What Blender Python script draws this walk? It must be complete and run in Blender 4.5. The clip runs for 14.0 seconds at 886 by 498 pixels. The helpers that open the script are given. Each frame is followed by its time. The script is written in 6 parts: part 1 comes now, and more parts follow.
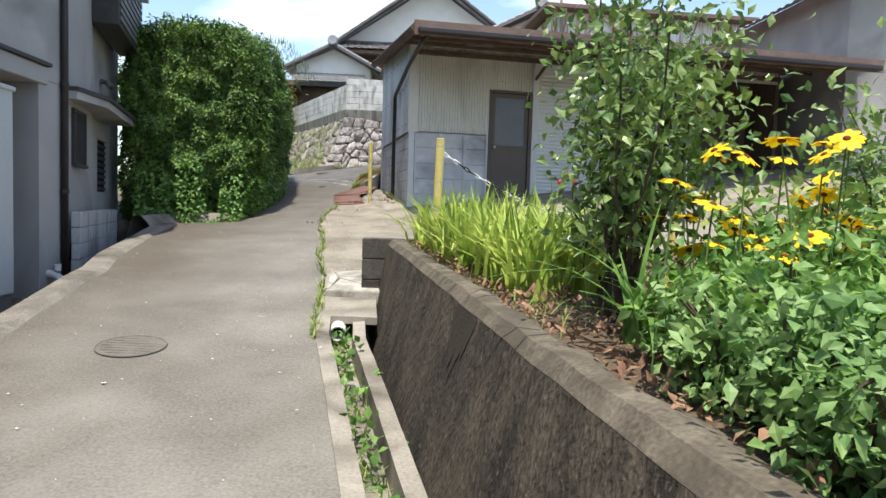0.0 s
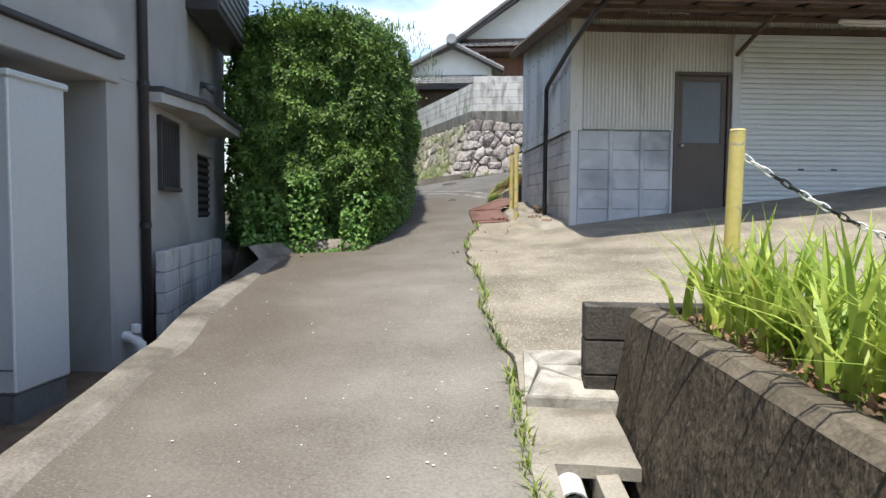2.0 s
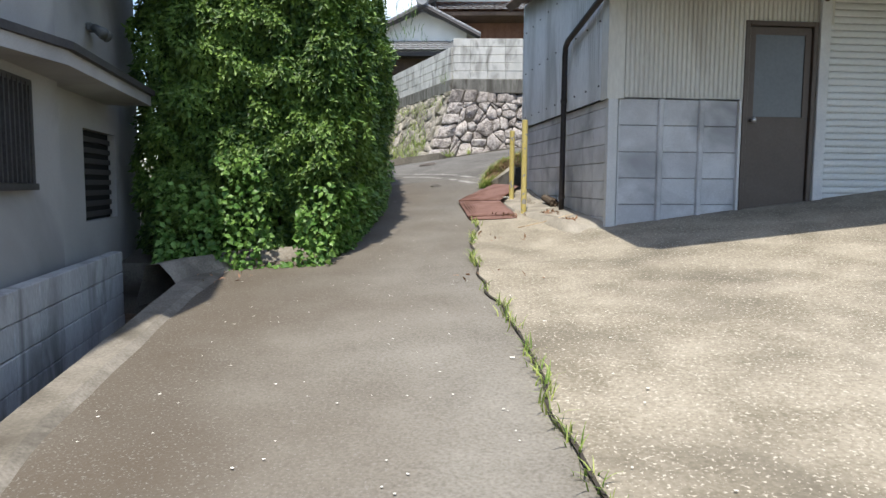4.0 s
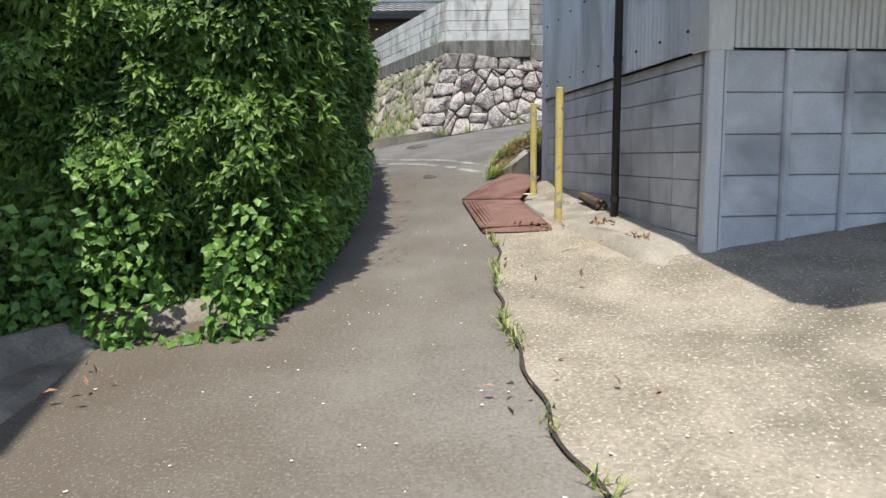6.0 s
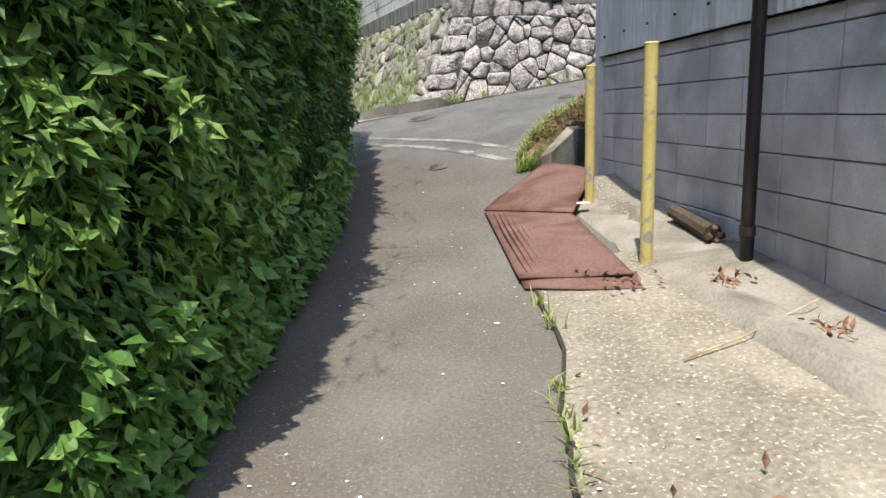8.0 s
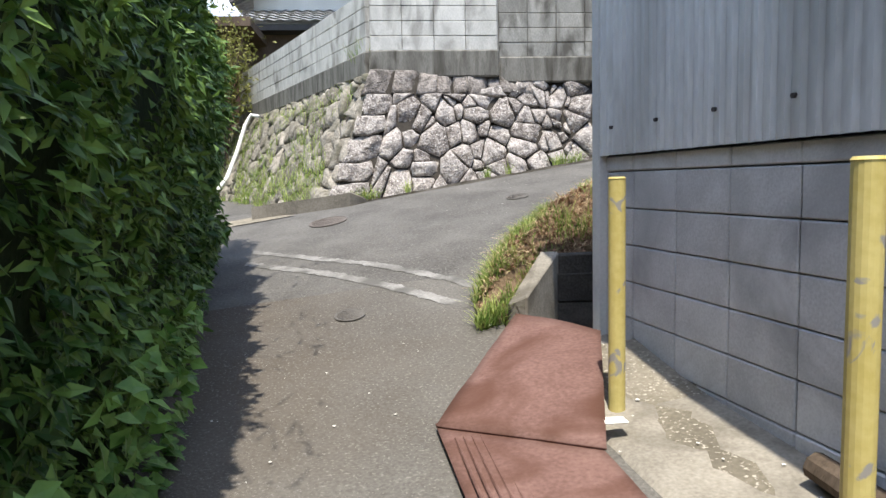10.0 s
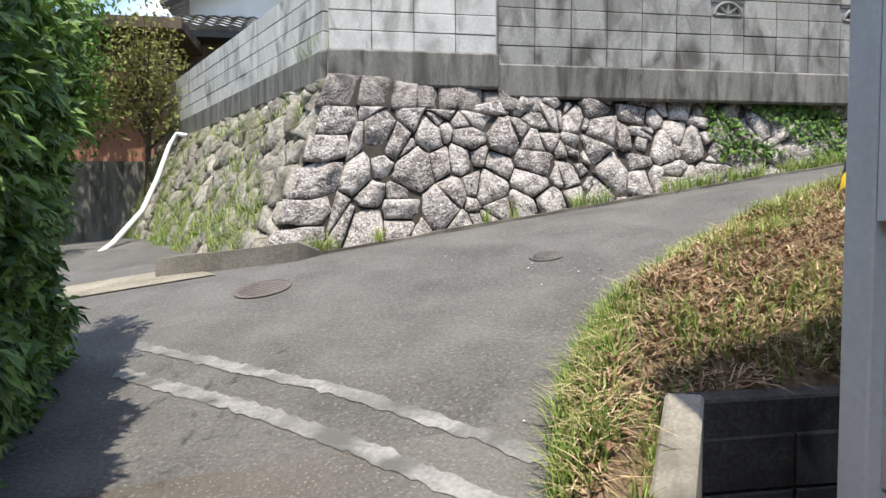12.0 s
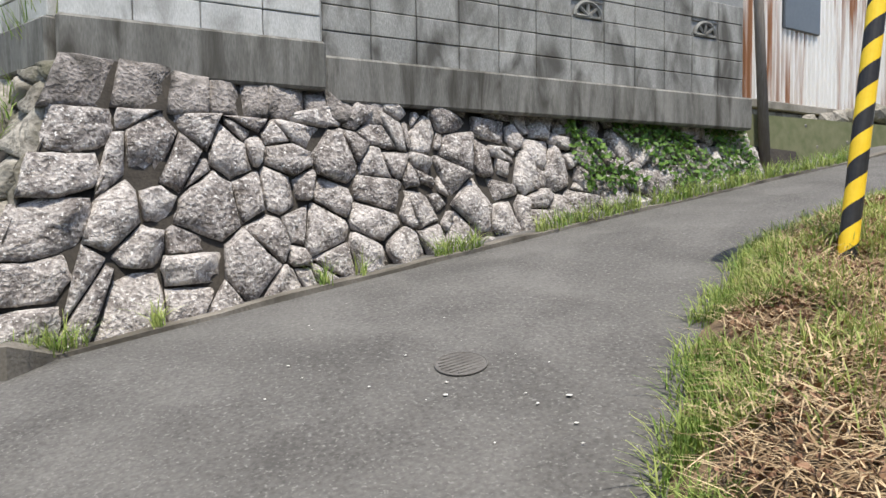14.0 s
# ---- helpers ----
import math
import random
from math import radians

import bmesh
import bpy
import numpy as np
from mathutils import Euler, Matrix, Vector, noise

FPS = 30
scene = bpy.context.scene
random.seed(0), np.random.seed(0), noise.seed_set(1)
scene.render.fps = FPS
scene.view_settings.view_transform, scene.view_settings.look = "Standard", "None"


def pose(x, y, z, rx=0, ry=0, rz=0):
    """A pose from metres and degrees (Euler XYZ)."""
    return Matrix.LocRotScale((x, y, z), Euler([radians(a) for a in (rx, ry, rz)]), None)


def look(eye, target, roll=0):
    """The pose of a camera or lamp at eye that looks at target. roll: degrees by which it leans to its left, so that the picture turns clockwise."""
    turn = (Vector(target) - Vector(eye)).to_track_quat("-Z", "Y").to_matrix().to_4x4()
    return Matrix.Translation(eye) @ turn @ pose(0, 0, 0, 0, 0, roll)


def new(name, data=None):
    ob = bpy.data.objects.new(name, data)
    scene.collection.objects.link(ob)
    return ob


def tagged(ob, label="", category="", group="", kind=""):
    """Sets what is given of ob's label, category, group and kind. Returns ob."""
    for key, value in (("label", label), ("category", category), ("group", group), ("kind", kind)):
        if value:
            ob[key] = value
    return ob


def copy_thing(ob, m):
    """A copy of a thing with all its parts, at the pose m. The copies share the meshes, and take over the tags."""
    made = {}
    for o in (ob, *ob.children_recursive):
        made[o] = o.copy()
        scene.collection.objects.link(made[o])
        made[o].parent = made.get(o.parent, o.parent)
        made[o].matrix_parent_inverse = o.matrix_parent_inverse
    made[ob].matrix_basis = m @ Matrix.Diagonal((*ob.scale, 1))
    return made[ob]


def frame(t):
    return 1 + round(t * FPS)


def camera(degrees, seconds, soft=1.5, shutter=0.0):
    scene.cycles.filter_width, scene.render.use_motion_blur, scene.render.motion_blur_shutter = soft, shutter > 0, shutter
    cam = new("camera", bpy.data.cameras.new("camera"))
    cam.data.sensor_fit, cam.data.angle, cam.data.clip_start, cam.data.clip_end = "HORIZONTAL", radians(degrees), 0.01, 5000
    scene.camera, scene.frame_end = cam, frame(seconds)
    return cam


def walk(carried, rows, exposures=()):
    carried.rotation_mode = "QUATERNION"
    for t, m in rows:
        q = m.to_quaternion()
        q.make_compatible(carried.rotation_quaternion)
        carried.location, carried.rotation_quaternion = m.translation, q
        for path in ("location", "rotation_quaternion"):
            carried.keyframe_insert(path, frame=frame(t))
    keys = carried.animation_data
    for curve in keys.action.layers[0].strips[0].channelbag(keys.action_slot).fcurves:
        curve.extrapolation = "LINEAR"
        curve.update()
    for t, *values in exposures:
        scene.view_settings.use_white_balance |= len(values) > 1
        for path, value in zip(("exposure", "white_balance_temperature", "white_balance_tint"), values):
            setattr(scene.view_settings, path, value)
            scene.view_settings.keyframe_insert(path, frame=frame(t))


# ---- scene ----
cam = camera(65.5, 14.0)
EXPO, SUN, SKY = 0.62, 3.8, 0.17
PATH = [
    (0, (1.059, -1.904, 1.536), (1.198, 0.087, 1.413), 1.8),
    (0.5, (0.943, -1.202, 1.536), (0.764, 0.781, 1.35), 0.1),
    (1, (0.745, -0.577, 1.593), (0.399, 1.375, 1.327), -0.1),
    (1.5, (0.568, 0.116, 1.675), (0.274, 2.085, 1.488), 0.2),
    (2, (0.32, 0.694, 1.734), (0.143, 2.683, 1.619), 0.4),
    (2.5, (0.138, 1.339, 1.794), (-0.021, 3.33, 1.704), -0.5),
    (3, (-0.053, 1.946, 1.863), (-0.167, 3.941, 1.775), -0.5),
    (3.5, (-0.134, 2.631, 1.918), (-0.257, 4.623, 1.797), -0.3),
    (4, (-0.251, 3.294, 1.956), (-0.317, 5.284, 1.77), 0.4),
    (4.2, (-0.257, 3.593, 1.963), (-0.286, 5.584, 1.78), 0.3),
    (6.3, (-0.481, 6.445, 2.252), (-0.516, 8.425, 1.972), -1.1),
    (6.5, (-0.478, 6.721, 2.292), (-0.518, 8.699, 2.001), -2.1),
    (7, (-0.579, 7.361, 2.327), (-0.661, 9.328, 1.971), -1.8),
    (7.5, (-0.456, 7.986, 2.411), (-0.588, 9.938, 1.996), -3.2),
    (8, (-0.504, 8.592, 2.481), (-0.578, 10.552, 2.087), -1.9),
    (8.5, (-0.493, 9.164, 2.549), (-0.439, 11.149, 2.315), -1.2),
    (8.7, (-0.502, 9.403, 2.588), (-0.454, 11.387, 2.336), -2.3),
    (10.8, (-0.635, 11.98, 2.845), (-0.394, 13.96, 2.7), -0.4),
    (11, (-0.568, 12.209, 2.857), (-0.354, 14.192, 2.72), -0.3),
    (11.5, (-0.631, 12.758, 2.837), (-0.346, 14.734, 2.726), -0.0),
    (12, (-0.674, 13.366, 2.932), (-0.334, 15.333, 2.819), -0.3),
    (12.5, (-0.704, 13.876, 3.014), (-0.238, 15.815, 2.864), 0.5),
    (13, (-0.681, 14.405, 3.089), (-0.032, 16.291, 2.943), 0.4),
    (13.5, (-0.734, 14.869, 3.186), (0.155, 16.656, 3.053), 0.1),
    (14, (-0.672, 15.375, 3.281), (0.307, 17.115, 3.164), -0.8),
]
walk(cam, [(t, look(eye, target, roll)) for t, eye, target, roll in PATH], exposures=[(0, EXPO + 0.12), (3.5, EXPO + 0.11), (7, EXPO + 0.11), (8.5, EXPO + 0.27), (11.5, EXPO + 0.24), (13.2, EXPO - 0.02), (14, EXPO - 0.05)])

# ---- light ----
SUN_TO = Vector((-0.048, -0.31, 0.95)).normalized()
world = bpy.data.worlds.new("sky")
scene.world = world
world.use_nodes = True
wn = world.node_tree
sky = wn.nodes.new("ShaderNodeTexSky")
sky.sky_type, sky.sun_disc = "NISHITA", False
sky.sun_elevation = math.asin(SUN_TO.z)
sky.sun_rotation = math.atan2(SUN_TO.x, SUN_TO.y)
wtc = wn.nodes.new("ShaderNodeTexCoord")
wno = wn.nodes.new("ShaderNodeTexNoise")
wno.inputs["Scale"].default_value, wno.inputs["Detail"].default_value = 2.2, 7
wmp = wn.nodes.new("ShaderNodeMapping")
wmp.inputs["Scale"].default_value = (1, 1, 2.6)
wrp = wn.nodes.new("ShaderNodeValToRGB")
wrp.color_ramp.elements[0].position, wrp.color_ramp.elements[1].position = 0.54, 0.80
wmx = wn.nodes.new("ShaderNodeMixRGB")
wmx.inputs[2].default_value = (11, 11.2, 11.4, 1)
wn.links.new(wtc.outputs["Generated"], wmp.inputs[0])
wn.links.new(wmp.outputs[0], wno.inputs["Vector"])
wn.links.new(wno.outputs["Fac"], wrp.inputs[0])
wn.links.new(wrp.outputs[0], wmx.inputs[0])
wn.links.new(sky.outputs[0], wmx.inputs[1])
bg = wn.nodes["Background"]
wn.links.new(wmx.outputs[0], bg.inputs[0])
bg.inputs[1].default_value = SKY
sun = new("sun", bpy.data.lights.new("sun", "SUN"))
sun.data.energy, sun.data.angle, sun.data.color = SUN, radians(0.6), (1.0, 0.94, 0.83)
sun.matrix_world = look((0, 0, 30), Vector((0, 0, 30)) - SUN_TO)


# ---- materials ----
def mat(name, a, b, rough=0.85, scale=6.0, fine=60.0, bump=0.3, metal=0.0, island=0.0, obj=0.0, stain=None, stain_scale=1.2,
        stretch=(1, 1, 1), spec=0.3, speck=None, stain_lo=0.48, stain_hi=0.68, trans=0.0, turn=None, edge=None):
    """Two base colours mixed by noise at two scales, an optional stain colour, specks and bump."""
    m = bpy.data.materials.new(name)
    m.use_nodes = True
    t = m.node_tree
    N, L = t.nodes.new, t.links.new
    p = t.nodes["Principled BSDF"]
    tc = N("ShaderNodeNewGeometry")
    mp = N("ShaderNodeMapping")
    mp.inputs["Scale"].default_value = stretch
    L(tc.outputs["Position"], mp.inputs[0])

    def pos_x():
        sx = N("ShaderNodeSeparateXYZ")
        L(tc.outputs["Position"], sx.inputs[0])
        return sx.outputs["X"]

    def noise_tex(sc, det, dis=0.0):
        n = N("ShaderNodeTexNoise")
        n.inputs["Scale"].default_value, n.inputs["Detail"].default_value, n.inputs["Distortion"].default_value = sc, det, dis
        L(mp.outputs[0], n.inputs["Vector"])
        return n.outputs["Fac"]

    def ramp(f, lo, hi):
        r = N("ShaderNodeMapRange")
        r.inputs["From Min"].default_value, r.inputs["From Max"].default_value = lo, hi
        L(f, r.inputs["Value"])
        return r.outputs[0]

    def mix(f, c1, c2):
        x = N("ShaderNodeMixRGB")
        L(f, x.inputs[0])
        for k, c in ((1, c1), (2, c2)):
            if isinstance(c, tuple):
                x.inputs[k].default_value = (*c, 1)
            else:
                L(c, x.inputs[k])
        return x.outputs[0]
    big, small = noise_tex(scale, 5, 0.3), noise_tex(fine, 4)
    addn = N("ShaderNodeMath")
    addn.operation = "ADD"
    L(big, addn.inputs[0]), L(small, addn.inputs[1])
    half = N("ShaderNodeMath")
    half.operation = "MULTIPLY"
    half.inputs[1].default_value = 0.5
    L(addn.outputs[0], half.inputs[0])
    f = ramp(half.outputs[0], 0.36, 0.64)
    if island or obj:
        src = N("ShaderNodeNewGeometry").outputs["Random Per Island"] if island else N("ShaderNodeObjectInfo").outputs["Random"]
        mm = N("ShaderNodeMath")
        mm.operation = "MULTIPLY_ADD"
        mm.inputs[1].default_value = island or obj
        sub = N("ShaderNodeMath")
        sub.operation = "SUBTRACT"
        sub.inputs[1].default_value = 0.5 * (island or obj)
        L(src, mm.inputs[0]), L(f, mm.inputs[2]), L(mm.outputs[0], sub.inputs[0])
        sub.use_clamp = True
        f = sub.outputs[0]
    col = mix(f, a, b)
    if turn:
        sep = N("ShaderNodeSeparateXYZ")
        L(tc.outputs["Position"], sep.inputs[0])
        wav = N("ShaderNodeMath")
        wav.operation = "MULTIPLY_ADD"
        wav.inputs[1].default_value = 3.0
        L(big, wav.inputs[0]), L(sep.outputs["Y"], wav.inputs[2])
        col = mix(ramp(wav.outputs[0], turn[2], turn[3]), col, mix(f, turn[0], turn[1]))
    if stain:
        col = mix(ramp(noise_tex(stain_scale, 6, 0.8), stain_lo, stain_hi), col, stain)
    # Another tone takes over towards low x, along a wavy limit.
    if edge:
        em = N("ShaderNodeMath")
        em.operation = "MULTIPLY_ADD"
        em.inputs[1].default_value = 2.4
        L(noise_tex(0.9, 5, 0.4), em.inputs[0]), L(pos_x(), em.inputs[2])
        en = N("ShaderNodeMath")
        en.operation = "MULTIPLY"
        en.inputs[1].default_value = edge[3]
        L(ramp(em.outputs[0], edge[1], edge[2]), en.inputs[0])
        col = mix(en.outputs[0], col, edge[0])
    if speck:
        col = mix(ramp(noise_tex(fine * 1.3, 3), 0.59, 0.69), col, speck)
    L(col, p.inputs["Base Color"])
    p.inputs["Roughness"].default_value, p.inputs["Metallic"].default_value = rough, metal
    p.inputs["Specular IOR Level"].default_value = spec
    if trans:
        tr = N("ShaderNodeBsdfTranslucent")
        L(col, tr.inputs[0])
        ms = N("ShaderNodeMixShader")
        ms.inputs[0].default_value = trans
        L(p.outputs[0], ms.inputs[1]), L(tr.outputs[0], ms.inputs[2])
        L(ms.outputs[0], t.nodes["Material Output"].inputs[0])
    if bump:
        bp = N("ShaderNodeBump")
        bp.inputs["Strength"].default_value, bp.inputs["Distance"].default_value = bump, 0.012 if bump < 1 else 0.035
        L(half.outputs[0], bp.inputs["Height"])
        L(bp.outputs[0], p.inputs["Normal"])
    return m


# The lane's edge tone: a darker brown towards its left side.
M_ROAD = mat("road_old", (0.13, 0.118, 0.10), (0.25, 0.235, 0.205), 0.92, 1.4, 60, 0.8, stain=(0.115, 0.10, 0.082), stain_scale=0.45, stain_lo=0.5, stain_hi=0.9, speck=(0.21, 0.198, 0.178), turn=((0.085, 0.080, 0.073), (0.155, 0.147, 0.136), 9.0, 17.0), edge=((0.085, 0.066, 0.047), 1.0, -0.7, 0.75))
M_ASPH = mat("road_asphalt", (0.072, 0.068, 0.063), (0.148, 0.141, 0.131), 0.9, 2.0, 50, 0.95, stain=(0.075, 0.071, 0.065), stain_scale=0.5, stain_lo=0.5, stain_hi=0.9, speck=(0.19, 0.182, 0.17))
M_APRON = mat("apron_concrete", (0.165, 0.145, 0.108), (0.33, 0.295, 0.235), 0.93, 2.4, 45, 0.9, stain=(0.105, 0.092, 0.07), stain_scale=0.9, stain_lo=0.46, stain_hi=0.80, speck=(0.47, 0.43, 0.36))
M_CONC = mat("concrete", (0.22, 0.20, 0.165), (0.36, 0.33, 0.28), 0.92, 3.5, 60, 0.5, stain=(0.10, 0.088, 0.068), stain_scale=1.6)
M_KERB = mat("kerb_concrete", (0.13, 0.116, 0.094), (0.26, 0.236, 0.20), 0.93, 3.5, 60, 0.6, stain=(0.08, 0.07, 0.055), stain_scale=1.6)
# Weathered concrete twice: the face darkened with its shade, the top sunlit.
M_WALLC = mat("retaining_face_shaded", (0.036, 0.030, 0.022), (0.104, 0.087, 0.063), 0.95, 7, 45, 1.3, stain=(0.026, 0.022, 0.017), stain_scale=2.4, speck=(0.12, 0.10, 0.078), stretch=(1, 1, 0.45))
M_WALLTOP = mat("retaining_top_lit", (0.075, 0.062, 0.046), (0.20, 0.172, 0.132), 0.95, 6, 60, 0.6, stain=(0.08, 0.068, 0.05), stain_scale=2.2)
M_BLOCK = mat("block_shed", (0.44, 0.445, 0.455), (0.60, 0.61, 0.62), 0.93, 5, 90, 0.4, obj=0.55, stain=(0.30, 0.305, 0.315), stain_scale=1.3)
M_BLOCKW = mat("block_wall", (0.40, 0.395, 0.37), (0.58, 0.57, 0.54), 0.93, 4, 80, 0.5, obj=0.5, stain=(0.17, 0.16, 0.142), stain_scale=3.2, stretch=(1.3, 1.3, 0.5), stain_lo=0.50, stain_hi=0.74)
M_BLOCKS = mat("block_wall_sooty", (0.20, 0.197, 0.182), (0.36, 0.352, 0.325), 0.94, 4, 80, 0.5, obj=0.55, stain=(0.09, 0.085, 0.075), stain_scale=3.2, stretch=(1.3, 1.3, 0.5), stain_lo=0.46, stain_hi=0.68)
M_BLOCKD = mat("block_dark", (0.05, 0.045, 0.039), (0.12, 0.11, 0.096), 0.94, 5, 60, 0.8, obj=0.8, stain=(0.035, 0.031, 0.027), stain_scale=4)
M_RUBBLE = mat("broken_mortar", (0.30, 0.285, 0.25), (0.46, 0.44, 0.39), 0.93, 6, 60, 0.6, obj=0.5, stain=(0.17, 0.155, 0.125), stain_scale=4)
M_JOINT = mat("mortar", (0.20, 0.20, 0.195), (0.3, 0.3, 0.29), 0.95, 6, 80, 0.3)
M_BASE = mat("wall_base", (0.13, 0.125, 0.112), (0.24, 0.23, 0.205), 0.94, 4, 70, 0.5, stain=(0.065, 0.06, 0.05), stain_scale=5.0, stretch=(1.6, 1.6, 0.3), stain_lo=0.44, stain_hi=0.7)
M_LOWB = mat("screen_block", (0.30, 0.30, 0.295), (0.42, 0.42, 0.41), 0.94, 4, 70, 0.4, obj=0.4, stain=(0.13, 0.128, 0.12), stain_scale=3.0, stretch=(1, 1, 0.3), stain_lo=0.5, stain_hi=0.7)
M_STONE = mat("stone", (0.12, 0.102, 0.092), (0.60, 0.55, 0.51), 0.92, 11, 42, 1.7, obj=0.55, stain=(0.12, 0.102, 0.092), stain_scale=9, speck=(0.74, 0.71, 0.67), stain_lo=0.50, stain_hi=0.74)
M_STONEG = mat("stone_side", (0.12, 0.108, 0.088), (0.37, 0.34, 0.29), 0.93, 10, 34, 1.0, obj=0.6, stain=(0.13, 0.122, 0.085), stain_scale=1.8)
M_CAP = mat("cap_stone", (0.12, 0.105, 0.095), (0.40, 0.36, 0.33), 0.93, 12, 45, 1.7, obj=0.5, stain=(0.08, 0.072, 0.064), stain_scale=6)
M_BANK = mat("bank_earth", (0.11, 0.075, 0.045), (0.26, 0.18, 0.11), 0.98, 9, 40, 0.9)
M_CREV = mat("crevice_earth", (0.03, 0.026, 0.022), (0.06, 0.052, 0.043), 0.98, 8, 60, 0.5)
M_DAMP = mat("damp_concrete", (0.030, 0.025, 0.018), (0.055, 0.046, 0.034), 0.9, 5, 60, 0.6)
M_SOIL = mat("soil", (0.075, 0.052, 0.034), (0.16, 0.115, 0.075), 0.98, 8, 60, 0.9)
M_TIN = mat("tin_sheet", (0.58, 0.595, 0.60), (0.70, 0.715, 0.715), 0.55, 1.5, 40, 0.05, metal=0.1, stretch=(1, 1, 0.25), stain=(0.42, 0.43, 0.42), stain_scale=2)
M_TINF = mat("tin_front", (0.50, 0.49, 0.445), (0.62, 0.61, 0.56), 0.6, 1.5, 40, 0.05, metal=0.1, stretch=(1, 1, 0.25), stain=(0.42, 0.40, 0.36), stain_scale=2)
M_SHUT = mat("shutter_steel", (0.52, 0.53, 0.52), (0.60, 0.61, 0.60), 0.5, 1.5, 40, 0.03, metal=0.15)
M_TRIM = mat("pale_trim", (0.50, 0.51, 0.51), (0.60, 0.61, 0.60), 0.6, 3, 50, 0.05)
M_BROWN = mat("door_brown", (0.085, 0.066, 0.055), (0.105, 0.083, 0.07), 0.45, 3, 40, 0.03)
M_PIPE = mat("pipe_dark", (0.022, 0.019, 0.02), (0.04, 0.034, 0.034), 0.45, 3, 40, 0.03)
M_WOODD = mat("old_wood", (0.075, 0.05, 0.037), (0.14, 0.10, 0.075), 0.85, 4, 60, 0.4, stretch=(1, 1, 0.15))
M_POLE = mat("weathered_pole", (0.16, 0.135, 0.11), (0.27, 0.235, 0.20), 0.9, 4, 60, 0.5, stretch=(1, 1, 0.12))
M_RUSTR = mat("roof_rust", (0.12, 0.075, 0.06), (0.2, 0.14, 0.12), 0.8, 3, 50, 0.2)
M_YEL = mat("yellow_paint", (0.54, 0.44, 0.14), (0.64, 0.54, 0.21), 0.55, 4, 40, 0.15, stain=(0.33, 0.31, 0.28), stain_scale=9, stain_lo=0.60, stain_hi=0.64)
M_YEL2 = mat("guard_yellow", (0.80, 0.52, 0.02), (0.86, 0.60, 0.04), 0.5, 4, 40, 0.05)
M_BLK = mat("guard_black", (0.018, 0.018, 0.02), (0.035, 0.035, 0.035), 0.5, 4, 40, 0.05)
M_WHITE = mat("white_plastic", (0.68, 0.68, 0.66), (0.78, 0.78, 0.76), 0.45, 4, 40, 0.02)
M_IRON = mat("rusted_plate", (0.13, 0.068, 0.055), (0.215, 0.125, 0.105), 0.8, 3, 50, 0.3, stain=(0.10, 0.045, 0.03), stain_scale=2.2)
M_CAST = mat("cast_iron", (0.11, 0.10, 0.085), (0.19, 0.172, 0.148), 0.75, 8, 80, 0.6)
M_COVER = mat("road_cover", (0.09, 0.083, 0.076), (0.15, 0.14, 0.13), 0.85, 8, 80, 0.6)
M_IRONC = mat("rusty_cover", (0.10, 0.086, 0.077), (0.155, 0.135, 0.124), 0.85, 8, 80, 0.6)
M_PLAST = mat("house_render", (0.29, 0.28, 0.27), (0.37, 0.36, 0.345), 0.92, 1.2, 120, 0.35, stain=(0.21, 0.205, 0.2), stain_scale=0.7)
M_PLASTD = mat("lower_render", (0.27, 0.26, 0.25), (0.34, 0.33, 0.315), 0.92, 1.2, 120, 0.35, stain=(0.17, 0.165, 0.16), stain_scale=0.9)
M_DARKTRIM = mat("dark_trim", (0.035, 0.032, 0.032), (0.06, 0.056, 0.055), 0.6, 3, 40, 0.1)
M_TANK = mat("tank_enamel", (0.40, 0.425, 0.42), (0.45, 0.475, 0.47), 0.4, 1, 30, 0.02)
M_AC = mat("ac_enamel", (0.62, 0.61, 0.55), (0.70, 0.69, 0.63), 0.45, 1.5, 30, 0.02)
M_GRILL = mat("grille_grey", (0.10, 0.105, 0.105), (0.15, 0.155, 0.155), 0.6, 5, 40, 0.05)
M_DARK = mat("dark_inside", (0.012, 0.012, 0.013), (0.02, 0.02, 0.02), 0.9, 5, 40, 0)
M_TILE = mat("roof_tile", (0.20, 0.205, 0.215), (0.33, 0.335, 0.35), 0.5, 3, 40, 0.2, island=0.6, spec=0.5)
M_PLWHITE = mat("white_plaster", (0.62, 0.61, 0.58), (0.72, 0.71, 0.68), 0.9, 2, 40, 0.1)
M_BROWNW = mat("brown_boards", (0.15, 0.075, 0.05), (0.24, 0.13, 0.09), 0.85, 3, 40, 0.3, stretch=(1, 1, 0.2))
M_SALMON = mat("salmon_wall", (0.36, 0.17, 0.12), (0.44, 0.22, 0.16), 0.9, 2, 40, 0.2)
M_RUSTS = mat("rusty_sheet", (0.66, 0.63, 0.58), (0.78, 0.76, 0.72), 0.7, 3, 40, 0.1, stain=(0.27, 0.125, 0.06), stain_scale=1.6, stretch=(2.2, 2.2, 0.18), stain_lo=0.5, stain_hi=0.62)
M_PALE = mat("line_worn", (0.16, 0.156, 0.147), (0.31, 0.302, 0.288), 0.92, 5, 50, 0.7, stain=(0.11, 0.106, 0.098), stain_scale=3.0, stain_lo=0.42, stain_hi=0.60)
M_HEDGE = mat("hedge_leaf", (0.028, 0.075, 0.013), (0.17, 0.28, 0.055), 0.5, 1.1, 9, 0, island=1.0, spec=0.35, trans=0.14)
# Near-black green: the shade deep in the hedge, put into the colour.
M_HEDGEC = mat("hedge_core_shade", (0.010, 0.022, 0.007), (0.022, 0.042, 0.013), 0.95, 6, 40, 0.8)
